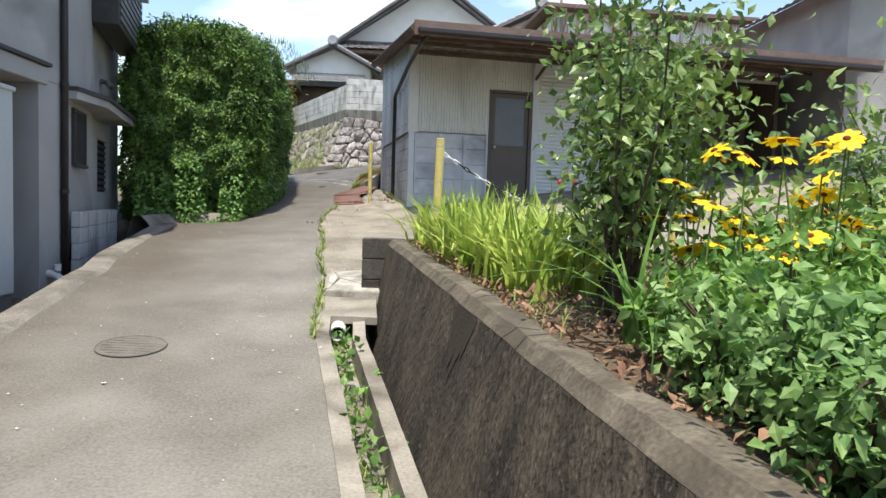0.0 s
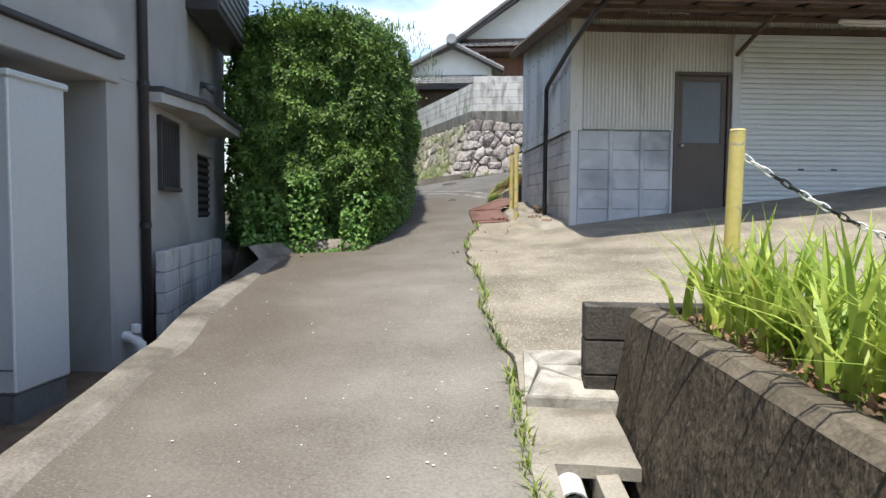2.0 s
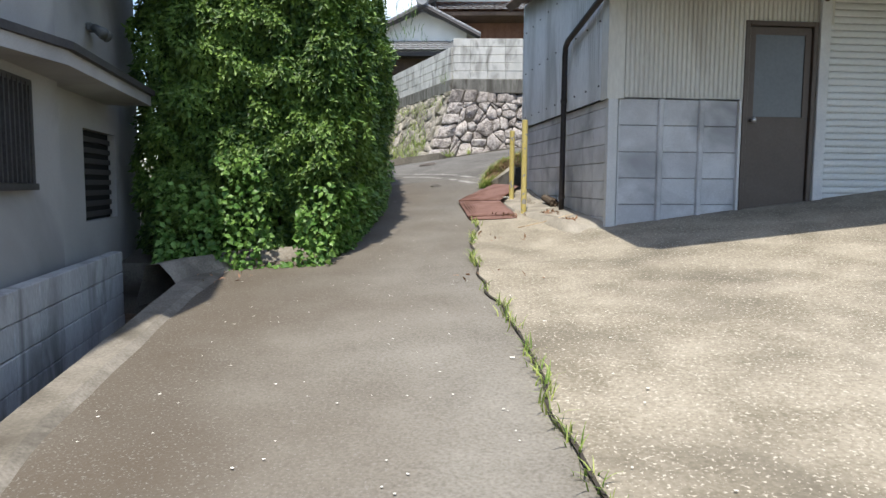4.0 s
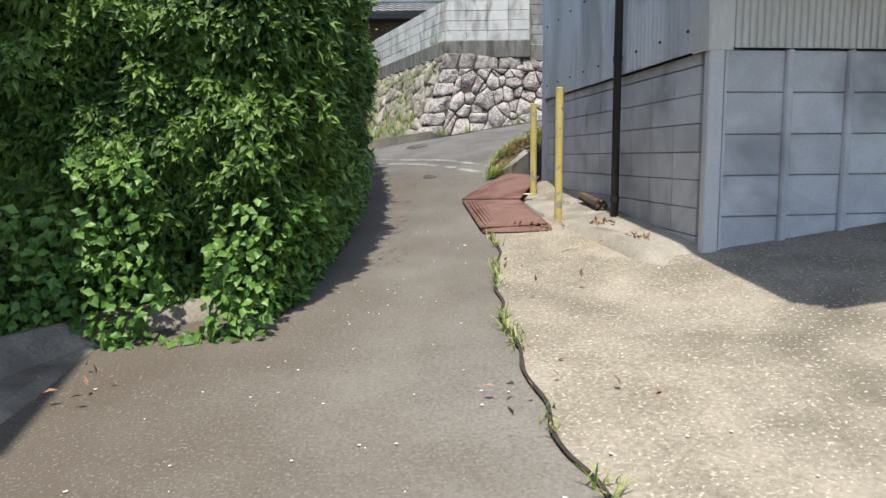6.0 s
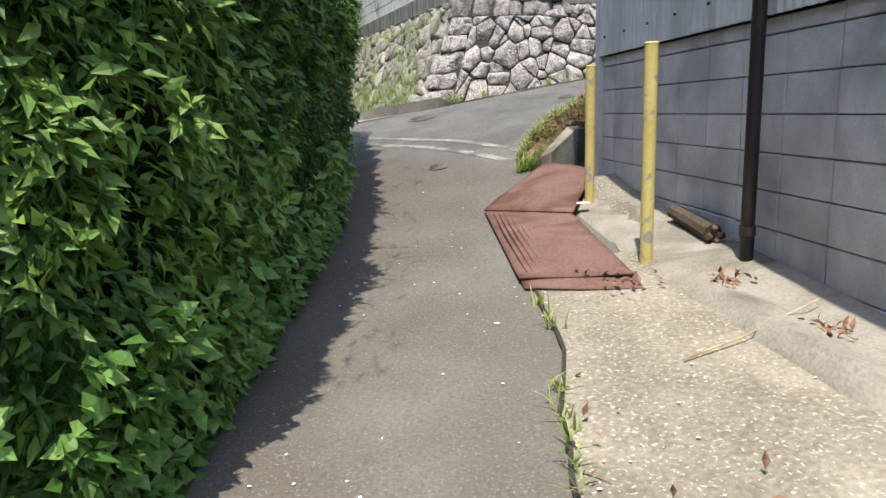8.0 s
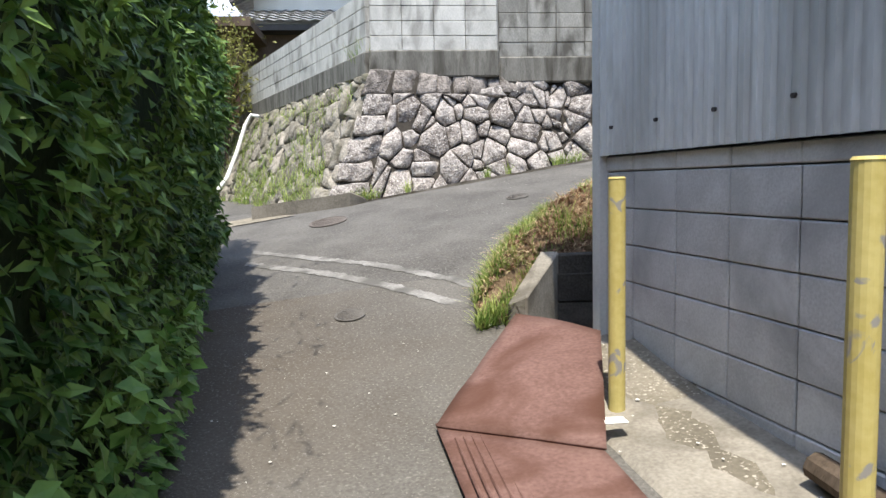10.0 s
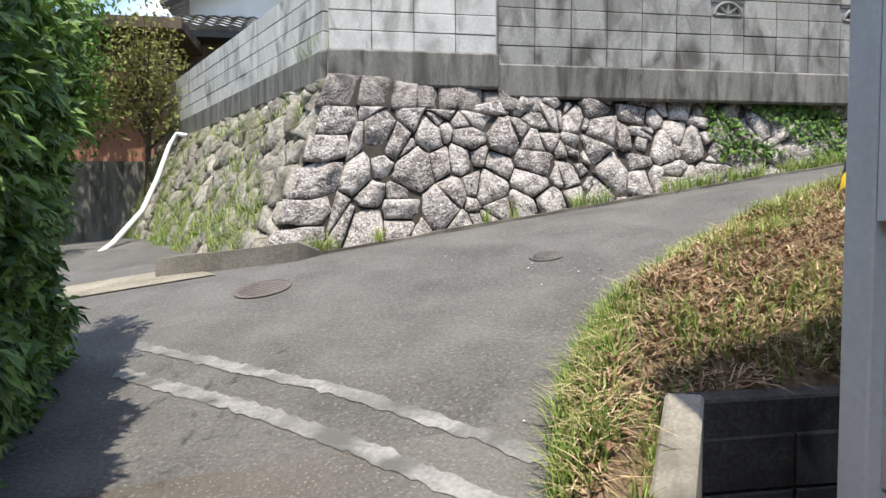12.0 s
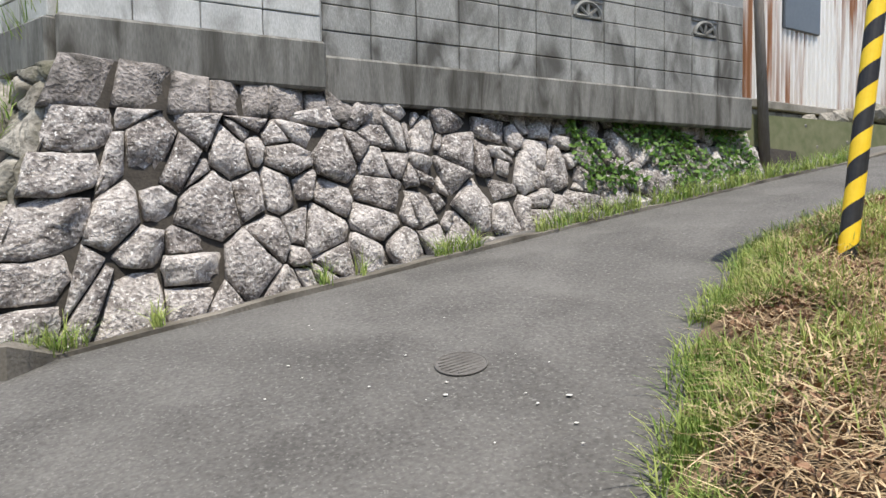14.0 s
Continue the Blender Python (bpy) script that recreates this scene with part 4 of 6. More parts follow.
def stone_mesh(poly, surf, rng, depth):
    """A rounded rough stone over an outline; surf gives the place at (u, v, height)."""
    cx, cy = sum(p[0] for p in poly) / len(poly), sum(p[1] for p in poly) / len(poly)
    ring = []
    for a, b in zip(poly, poly[1:] + poly[:1]):
        n_ = 3 if math.dist(a, b) > 0.09 else 2 if math.dist(a, b) > 0.04 else 1
        ring += [(a[0] + (b[0] - a[0]) * k / n_, a[1] + (b[1] - a[1]) * k / n_) for k in range(n_)]
    size = math.sqrt(max(0.003, abs(sum(a[0] * b[1] - a[1] * b[0] for a, b in zip(poly, poly[1:] + poly[:1]))) / 2))
    gap = 0.009 / size
    d = depth * (0.5 + 0.6 * size / 0.3) * rng.uniform(0.6, 1.25)
    tx, ty = rng.uniform(-0.28, 0.28), rng.uniform(-0.12, 0.30)
    if depth < 0.06:
        tx, ty = tx * 0.25, ty * 0.25
    fa, fo = rng.uniform(0, math.tau), size * rng.uniform(0.05, 0.22)   # one broken-off facet
    fx, fy, fs = math.cos(fa), math.sin(fa), rng.uniform(0.3, 0.8)
    V, F = [], []
    n = len(ring)
    levels = ((1 - gap, -0.07), (0.985 - gap, d * 0.25), (0.92 - gap, d * 0.78), (0.74, d * 0.98), (0.38, d * 1.03))
    for s, h in levels:
        for (x, y) in ring:
            e = min(1.0, 0.3 + (1 - s) * 3)
            r = s * (1 + noise.noise((x * 7, y * 7, cx)) * 0.13 * e + noise.noise((x * 22, y * 22, 4.4)) * 0.06)
            u, v = cx + (x - cx) * r, cy + (y - cy) * r
            hh = h
            if h > 0:
                hh += tx * (u - cx) + ty * (v - cy) - fs * max(0, (u - cx) * fx + (v - cy) * fy - fo)
                hh += noise.noise((u * 7, v * 7, 5.1)) * 0.035 + noise.noise((u * 17, v * 17, 8.1)) * 0.020 + noise.noise((u * 40, v * 40, 2.1)) * 0.008
            V.append(surf(u, v, max(hh, -0.02) if h > 0 else hh))
    V.append(surf(cx, cy, d * 1.03 + noise.noise((cx * 7, cy * 7, 5.1)) * 0.035))
    m_ = len(levels) - 1
    for k in range(m_):
        for i in range(n):
            F.append((k * n + i, k * n + (i + 1) % n, (k + 1) * n + (i + 1) % n, (k + 1) * n + i))
    for i in range(n):
        F.append((m_ * n + i, m_ * n + (i + 1) % n, (m_ + 1) * n))
    return V, F


def front_foot(x):
    return float(np.interp(x, [-1.4, -0.8, 1, 3, 6.5, 9], [19.35, 19.42, 19.62, 19.80, 19.90, 19.95]))


ZCAP = 4.22


def front_low(u):
    return g(u - 1.15, 19.6) - 2.5 - 0.05


def front_high(u):
    x = u - 1.15
    return float(np.interp(x, [-1.15, 1.06, 1.09, 6.3, 8], [1.42, 1.42, 1.60, 1.80, 1.85]))


def front_surf(u, v, h):
    x, z = u - 1.15, v + 2.5
    lean = 0.42
    lx = x + max(0, (0.36 * v - 0.0)) * max(0, 1 - u / 2.0)
    return (lx + 0.0, front_foot(x) + lean * v - h, z)


rng = random.Random(11)
stw = solid("wall_stone_front", sheet(lambda v: (0.0, 8.2), [-0.2, 0.5, 1.0, 1.72], 20, lambda x, y: 0), M_CREV, "dry-laid rough grey stone retaining wall", "stone wall")
for v in stw.data.vertices:
    v.co = Vector(front_surf(v.co.x, v.co.y, 0.0))
STONES = []
for poly in cells(6.9, lambda u: front_low(u + 0.46), lambda u: front_high(u + 0.46), 0.275, rng):
    STONES.append((stw, front_surf, [(a + 0.42, b) for a, b in poly], 0.085, M_STONE))
qv = front_low(0.2)
for k, (qh, qw) in enumerate(((0.30, 0.44), (0.24, 0.40), (0.31, 0.45), (0.26, 0.41), (0.29, 0.45))):
    top_ = min(qv + qh, 1.42)
    if top_ - qv > 0.08:
        STONES.append((stw, front_surf, [(a + rng.uniform(-0.02, 0.03), b + rng.uniform(-0.025, 0.025)) for a, b in ((-0.07, qv), (qw * 0.5, qv - 0.02), (qw, qv + 0.03), (qw + 0.03, qv + qh * 0.6), (qw - 0.05, top_ + 0.01), (qw * 0.4, top_ + 0.01), (-0.07, top_ - 0.01))], 0.075, M_STONE))
    qv = top_ + 0.012
# squared cap stones at the corner
caps = [(-0.12, 0.36), (0.37, 0.82), (0.83, 1.16), (1.17, 1.46), (1.47, 1.72), (1.73, 2.08), (2.10, 2.23), (2.25, 2.50), (2.52, 2.70)]
for a, b in caps:
    STONES.append((stw, front_surf, [(a - 0.02 + rng.uniform(0, 0.02), 1.40 + rng.uniform(-0.02, 0.02)), (b + 0.02, 1.41), (b + 0.02, 1.74 - (0.06 if a > 0.9 else 0)), (a - 0.02, 1.74 - (0.06 if a > 0.9 else 0))], 0.055, M_CAP))

SIDE = Vector((-0.39, 0.92, 0)).normalized()


def side_surf(u, v, h):
    p = Vector((-1.15, 19.38, 0)) + SIDE * u + Vector((0.36, 0.42, 0)) * v + Vector((-0.92, -0.39, 0)) * h
    return (p.x, p.y, v + 2.5)


sdw = solid("wall_stone_side", sheet(lambda v: (-0.02, 8.4), [-0.6, 0.5, 1.0, 1.66], 10, lambda x, y: 0), M_CREV, "weedy rough stone retaining wall along the side lane", "stone wall")
for v in sdw.data.vertices:
    v.co = Vector(side_surf(v.co.x, v.co.y, 0.0))
rng2 = random.Random(5)
for poly in cells(8.2, lambda u: -0.3, lambda u: 1.72, 0.27, rng2):
    STONES.append((sdw, side_surf, poly, 0.075, M_STONEG))

# block wall on top: front runs to the rusty shed, side runs back
bwf = solid("wall_block_front", box(boxed((-0.58, 20.30, 4.24), (1.10, 20.46, 5.45)), (1.10, 20.34, 4.12), (5.86, 20.5, 5.55), frame_of((0, 0, 0), 0)), M_JOINT, "stained grey concrete block wall above the stones", "block wall")
part("wall_footing", boxed((-0.62, 20.18, 4.15), (1.09, 20.32, 4.50), None, 0.02), M_BASE, bwf, "dark streaked concrete strip")
part("wall_footing", boxed((1.10, 20.25, 4.08), (5.92, 20.36, 4.42), None, 0.02), M_BASE, bwf)
lay(bwf, frame_of((-0.60, 20.26, 4.505), 0), 4, 5, 0.42, 0.192, 0.08, M_BLOCKW)
lay(bwf, frame_of((1.11, 20.315, 4.425), 0), 12, 5, 0.394, 0.192, 0.08, M_BLOCKS, skip=lambda c, r: r == 3 and c in (6, 10))
for c in (6, 10):
    b = bmesh.new()
    x0 = 1.11 + c * 0.394
    z0 = 4.425 + 3 * 0.192
    for k in range(5):
        a = math.pi * k / 4
        tube([(x0 + 0.197, 20.32, z0 + 0.02), (x0 + 0.197 + 0.15 * math.cos(a), 20.32, z0 + 0.02 + 0.125 * math.sin(a))], 0.018, 5, b)
    tube([(x0 + 0.197 + 0.155 * math.cos(a), 20.32, z0 + 0.02 + 0.13 * math.sin(a)) for a in [math.pi * k / 10 for k in range(11)]], 0.022, 5, b)
    box(b, (x0 + 0.004, 20.325, z0 + 0.002), (x0 + 0.388, 20.345, z0 + 0.03)), box(b, (x0 + 0.004, 20.325, z0 + 0.16), (x0 + 0.388, 20.345, z0 + 0.188))
    part("vent_block", b, M_BLOCKS, bwf, "fan-shaped pierced block")
a_side = math.degrees(math.atan2(SIDE.y, SIDE.x))
sm = frame_of((-0.60, 20.30, 0), a_side)
bws = solid("wall_block_side", boxed((0.0, -0.16, 4.22), (7.5, -0.02, 5.25), sm), M_JOINT, "grey concrete block wall along the side lane", "block wall")
part("wall_footing", boxed((0.02, -0.02, 4.20), (7.5, 0.08, 4.50), sm, 0.015), M_BASE, bws)
lay(bws, sm @ pose(7.5, 0.04, 4.505, 0, 0, 180), 18, 4, 0.414, 0.192, 0.08, M_BLOCKW)
solid("terrace", boxed((0.2, 20.5, 3.0), (12, 45, 4.3)), M_GROUND, "raised earth behind the stone wall", "ground")

# kerb below the stones
bm = bmesh.new()
pv = None
for x in steps(-2.1, 9, 0.2):
    y = front_foot(x) - (0.12 if x > -0.7 else 0.30 + 0.1 * (-0.7 - x)) - 0.05
    if x < -0.7:
        y = 19.0 + (-0.7 - x) * 0.40
    z = g(x, y)
    hh = (0.16 if x < -0.72 else 0.028) + wob(31, x, 2, 0.022)
    wd = 0.14
    cur = [bm.verts.new(p) for p in ((x, y, z - 0.1), (x, y, z + hh), (x + 0.02, y + wd, z + hh), (x + 0.02, y + wd + 0.01, z - 0.1))]
    if pv:
        for k in range(3):
            bm.faces.new((pv[k], cur[k], cur[k + 1], pv[k + 1]))
    pv = cur
solid("kerb_upper", bm, M_KERB, "low weathered concrete kerb under the stone wall", "kerb")

# side lane
solid("side_lane", sheet(lambda y: (-9, -1.6 - (y - 19.2) * 0.42), steps(19.0, 34, 0.5), 10, lambda x, y: g(x, min(y, 20)) + 0.012 + max(0, y - 22) * 0.02), M_APRON, "pale concrete side lane going back beside the stone wall", "lane")

# ---- rusty shed beyond the block wall ----
rs = thing("rusty_shed", (9, 21.2, 4.2), "rust-streaked corrugated shed on a stone footing", "shed")
RM = frame_of((6.0, 20.75, 0), 4)
part("footing", boxed((0.0, -0.05, 3.0), (6.5, 0.4, 4.42), RM, 0.03), M_BASE, rs)
part("sill", boxed((0.0, -0.10, 4.42), (6.5, 0.1, 4.52), RM, 0.01), M_CONC, rs)
part("cladding", corrugated(RM @ pose(0, -0.06, 4.52), 6.5, 3.6, 0.10, 0.014), M_RUSTS, rs, "white metal sheet streaked with rust")
part("side_cladding", corrugated(RM @ pose(0, 3.5, 4.3, 0, 0, -90), 3.5, 3.6, 0.10, 0.014), M_RUSTS, rs)
part("window", boxed((1.15, -0.10, 5.42), (1.95, -0.05, 6.3), RM, 0.01), M_GLASSD, rs, "dark framed window")
part("body", boxed((0.05, 0.0, 4.42), (6.4, 3.4, 8.0), RM), M_WOODD, rs)
part("roof", boxed((-0.4, -0.6, 8.0), (6.9, 3.9, 8.12), RM), M_RUSTR, rs)
wp = thing("wooden_pole", (6.30, 20.42, 3.6), "weathered grey timber pole beside the rusty shed", "pole")
part("shaft", tube([(6.36, 20.40, g(6.36, 20.4) - 0.1), (6.26, 20.45, 5.6), (6.18, 20.45, 8.5)], [0.062, 0.055, 0.05], 10), M_POLE, wp, smooth=True)
bm = bmesh.new()
rng3 = random.Random(8)
for k in range(40):
    x = 6.3 + k % 20 * 0.3
    z = g(x, 20.4) + 0.12 + (k // 20) * 0.30
    r = bmesh.ops.create_icosphere(bm, subdivisions=1, radius=0.16, matrix=pose(x + rng3.uniform(-0.05, 0.05), 20.62, z, rng3.uniform(0, 90), rng3.uniform(0, 90)) @ Matrix.Diagonal((1, 0.8, 0.85, 1)))
tagged(part("footing_stones", bm, M_STONEG, rs, "mossy rough footing stones"), kind="stuff")

# ---- striped mirror pole ----
mp_ = thing("mirror_pole", (2.64, 17.30, 2.95), "traffic mirror pole in a yellow and black striped sleeve", "pole")
p0, p1 = Vector((2.63, 17.30, 2.98)), Vector((3.28, 17.40, 5.75))
ax = (p1 - p0).normalized()
q = ax.to_track_quat("Z", "Y").to_matrix().to_4x4()
for kind_, mm in ((0, M_YEL2), (1, M_BLK)):
    b = bmesh.new()
    n, turns, hh = 20, 8, 1.85
    for i in range(n):
        for k in range(-2, turns * 2 + 1):
            if k % 2 != kind_:
                continue
            quad = []
            for (ii, kk) in ((i, k), (i + 1, k), (i + 1, k + 1), (i, k + 1)):
                z = (kk + ii / n * 2) * hh / (turns * 2)
                z = min(max(z, 0), hh)
                a = ii / n * math.tau
                quad.append(b.verts.new(Matrix.Translation(p0) @ q @ Vector((0.044 * math.cos(a), 0.044 * math.sin(a), z))))
            if max((v.co - quad[0].co).length for v in quad) > 0.02:
                b.faces.new(quad)
    part("stripe_sleeve", b, mm, mp_, ("yellow", "black")[kind_] + " spiral bands", True)
part("shaft", tube([p0 - ax * 0.3, p1], 0.034, 12), M_TRIM, mp_, smooth=True)
for sx, sy in ((-0.30, -0.02), (0.42, 0.02)):
    c = p1 + Vector((sx, -0.12 + sy, 0.0))
    mi = part("mirror_back", tube([c + Vector((0, 0.05, 0)), c], [0.26, 0.36], 28), M_YEL2, mp_, "round orange traffic mirror")
    part("mirror_arm", tube([p1 + Vector((0, 0, -0.06)), c + Vector((0, 0.05, 0))], 0.02, 8), M_TRIM, mi)

# ---- grassy bank between the shed and the upper road ----
def bank_edge(x):
    return float(np.interp(x, [-0.06, 0.0, 0.18, 0.42, 0.82, 1.26, 1.77, 2.6, 3.1, 4.9, 12], [15.0, 15.35, 15.85, 16.27, 16.78, 17.12, 17.5, 17.95, 18.2, 18.3, 18.5]))


def bank_z(x, y):
    e = bank_edge(x)
    d = e - y
    yl = float(np.interp(x, [0, 0.17, 0.52, 12], [15.0, 15.06, 15.64, 15.64]))
    top = (0.24 * min(1, max(0, d) / 0.5) + 0.05 * max(0, d - 0.5)) * min(1, max(0, y - yl) / 0.4 + 0.15)
    return g(x, y) + top - 0.03 * (1 if d < 0.04 else 0) + wob(x, y, 2.5, 0.05) * min(1, max(0, d) * 3)


bm = bmesh.new()
rows = []
for x in steps(0.0, 12, 0.12):
    e = bank_edge(x)
    yl = float(np.interp(x, [0, 0.17, 0.52, 12], [15.0, 15.06, 15.64, 15.64]))
    rows.append([bm.verts.new((x, yl, 1.2))] + [bm.verts.new((x, yl + (e - yl) * k / 14, bank_z(x, yl + (e - yl) * k / 14))) for k in range(15)])
for a, b in zip(rows, rows[1:]):
    for k in range(15):
        bm.faces.new((a[k], b[k], b[k + 1], a[k + 1]))
solid("bank", bm, M_BANK, "low earth bank covered with cut grass", "bank", smooth=True)
rng4 = np.random.default_rng(4)


def on_bank(n, dmax, x0=0.0, x1=5.0, dmin=0.0):
    out = []
    while len(out) < n:
        x = x0 + (x1 - x0) * rng4.random() ** 1.2
        d = dmin + (dmax - dmin) * rng4.random()
        y = bank_edge(x) - d
        if d < 0.9 and noise.noise((x * 2.6, y * 2.6, 1)) < -0.22 and dmin < 0.1:
            continue
        if y > (15.1 + x * 1.15 if x < 0.5 else 15.66):
            out.append((x, y, bank_z(x, y) - 0.01))
    return out


edge_roots = []
for _ in range(900):
    x = 0.52 * rng4.random()
    yy = float(np.interp(x, [0, 0.17, 0.52], [15.0, 15.06, 15.64])) + abs(rng4.normal()) * 0.05 - 0.03
    edge_roots.append((x - 0.03, yy, bank_z(x, yy) - 0.12 * rng4.random()))
tufts = [p for p in on_bank(15000, 2.4) if noise.noise((p[0] * 2.3, p[1] * 2.3, 6)) + 0.5 * noise.noise((p[0] * 6, p[1] * 6, 2)) > 0.12]
V, F = blades(edge_roots + on_bank(4600, 0.40, dmin=-0.05) + on_bank(1500, 0.9) + tufts, 0.145, 0.009, 0.9, 3)
tagged(leaf_mesh("bank_grass", V, F, M_GRASS), "tufts of green grass edging the bank", "grass", kind="stuff")
rt = on_bank(19000, 2.3, dmin=0.2, x0=0.05)
V, F = [], []
for x, y, z in rt:
    a, l, t = rng4.uniform(0, math.tau), rng4.uniform(0.04, 0.20) * (1.4 if rng4.random() < 0.04 else 1), rng4.uniform(-0.15, 0.3)
    w = rng4.uniform(0.0012, 0.0034)
    d = Vector((math.cos(a), math.sin(a), t)) * l
    sd = Vector((-math.sin(a), math.cos(a), 0)) * w
    p = Vector((x, y, z + rng4.uniform(0.01, 0.07)))
    b = len(V)
    V += [p - sd, p + sd, p + d * 0.5 + sd + Vector((0, 0, 0.012)), p + d * 0.5 - sd + Vector((0, 0, 0.012)), p + d + sd * 0.3, p + d - sd * 0.3]
    F += [(b, b + 1, b + 2, b + 3), (b + 3, b + 2, b + 4, b + 5)]
tagged(leaf_mesh("cut_straw", np.array(V), np.array(F), M_STRAW), "dry straw-coloured cut grass lying on the bank", "straw", kind="stuff")
sp = np.array(on_bank(9000, 2.3, dmin=0.2))
sp[:, 2] += 0.03
V, F = scatter_leaves("x", sp, np.tile([0, 0, 1.0], (len(sp), 1)), 0.038, 0.6, 0.4, 0.0, 6, 1.0)
tagged(leaf_mesh("dead_leaves", V, F, M_LITTER), "brown dead leaves strewn on the bank", "leaves", kind="stuff")
bw = thing("broken_stake", (2.1, 16.75, 2.75), "splintered pale wooden stake leaning on the bank", "stake")
part("stick", tube([(2.05, 16.72, bank_z(2.05, 16.72) - 0.05), (2.35, 16.8, bank_z(2.2, 16.8) + 0.2), (2.38, 16.86, bank_z(2.2, 16.86) + 0.42)], [0.016, 0.014, 0.010], 6), M_FLECK, bw)
# block pit at the bank's corner
pit = thing("block_kerb", (0.45, 15.3, 1.7), "mossy concrete block edging round a sunken pit", "kerb")
PA = math.degrees(math.atan2(15.59 - 15.08, 0.50 - 0.17))
pmx = frame_of((0.17, 15.08, 0), PA)
b = boxed((0, -0.13, 1.55), (0.62, 0.0, 2.03), pmx, 0.012)
for v in b.verts:
    if v.co.z > 1.9:
        v.co.z += 0.42 * ((v.co - Vector((0.17, 15.08, v.co.z))).length)
part("long_block", b, M_CONC, pit, "pale upright kerb block")
part("back_wall", boxed((0.50, 15.52, 1.3), (4.6, 15.64, 2.27), None, 0.01), M_BLOCKD, pit, "dark block wall at the back of the pit")
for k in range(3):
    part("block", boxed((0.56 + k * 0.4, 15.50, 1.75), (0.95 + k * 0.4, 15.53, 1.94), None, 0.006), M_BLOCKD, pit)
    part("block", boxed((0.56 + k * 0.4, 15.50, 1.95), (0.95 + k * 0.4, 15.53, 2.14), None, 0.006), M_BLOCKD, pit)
part("pit_floor", boxed((0.2, 14.56, 1.0), (2.4, 15.5, 1.42), None, 0.01), M_SOIL, pit)

pp = thing("pit_pipe", (0.56, 15.2, 1.42), "pale plastic pipe stub lying in the pit", "pipe")
part("stub", tube([(0.40, 15.18, 1.845), (0.50, 15.2, 1.84), (0.55, 15.21, 1.80), (0.56, 15.22, 1.42)], 0.022, 10), M_TRIM, pp, smooth=True)

# ---- yellow posts, iron plates, log ----
def yellow_post(x, y, z0, z1, label, lean=0.0):
    p = thing("yellow_post", (x, y, z0), label, "post", "yellow posts by the shed")
    part("tube", tube([(x, y, z0 - 0.1), (x + lean * 0.5, y, (z0 + z1) / 2), (x + lean, y, z1)], 0.037, 18), M_YEL, p, smooth=False)
    part("cap", tube([(x + lean, y, z1), (x + lean, y, z1 + 0.008)], [0.039, 0.033], 18), M_YEL, p)


yellow_post(0.51, 12.48, 1.47, 2.80, "yellow painted steel pipe post beside the shed")
yellow_post(0.44, 13.92, 1.63, 2.77, "yellow steel pipe post with flaking paint")
yellow_post(1.41, 4.14, 1.15, 2.12, "yellow painted post holding a plastic chain", 0.02)


def plate(name, corners, th, label):
    b = bmesh.new()
    rows_ = []
    n = 10
    for i in range(n + 1):
        r_ = []
        for j in range(n + 1):
            s, t = i / n, j / n
            p = (Vector(corners[0]) * (1 - s) + Vector(corners[1]) * s) * (1 - t) + (Vector(corners[3]) * (1 - s) + Vector(corners[2]) * s) * t
            p.z += 0.012 * noise.noise((p.x * 3, p.y * 3, 1)) + 0.02 * math.sin(s * math.pi) * math.sin(t * math.pi)
            r_.append(b.verts.new(p))
        rows_.append(r_)
    for a, c in zip(rows_, rows_[1:]):
        for j in range(n):
            b.faces.new((a[j], c[j], c[j + 1], a[j + 1]))
    ob = solid(name, b, M_IRON, label, "metal plate", kind="thing", group="iron plates over the drain", smooth=True)
    so = ob.modifiers.new("thickness", "SOLIDIFY")
    so.thickness, so.offset = th, 1
    return ob


def on(x, y, up):
    return (x, y, g(x, y) + up)


plate("iron_plate", [on(-0.22, 12.38, 0.03), on(0.38, 12.22, 0.05), on(0.24, 13.55, 0.06), on(-0.37, 13.98, 0.03)], 0.012, "reddish brown rusted ridged iron plate over the drain")
plate("iron_plate", [on(-0.37, 13.93, 0.045), on(0.25, 13.5, 0.075), on(0.60, 14.62, 0.05), on(0.22, 15.05, 0.04)], 0.012, "reddish rusted smooth iron plate beside the road")
plate("iron_plate", [on(-0.20, 12.28, 0.005), on(0.40, 12.10, 0.01), on(0.42, 12.32, 0.02), on(-0.22, 12.48, 0.012)], 0.01, "small dark rusted iron strip under the plates")
for i in range(7):
    x = -0.17 + i * 0.035
    solid("iron_rib", tube([on(x, 12.45, 0.052), on(x - 0.09, 13.2, 0.075), on(x - 0.13, 13.8, 0.05)], 0.007, 5), M_IRON, "rusted pressed rib of the iron plate", "metal rib", kind="thing", group="ribs of the iron plate")
lg = thing("old_log", (0.8, 13.0, 1.68), "mossy rotten log lying by the shed wall", "log")
part("log_body", tube([(0.93, 12.62, 1.72), (0.90, 12.9, 1.75), (0.86, 13.15, 1.78)], [0.06, 0.055, 0.05], 9), M_BARK, lg)
for i in range(4):
    part("knot", tube([(0.93, 12.62, 1.71), (0.93 + 0.05 * math.cos(i * 1.7), 12.57, 1.72 + 0.05 * math.sin(i * 1.7))], [0.03, 0.018], 7), M_BARK, lg)
solid("paper_scrap", boxed((0.30, 13.66, g(0.3, 13.7) + 0.085), (0.40, 13.73, g(0.3, 13.7) + 0.095), None, 0.004), M_FLECK, "white scrap lying on the iron plate", "scrap", kind="thing")

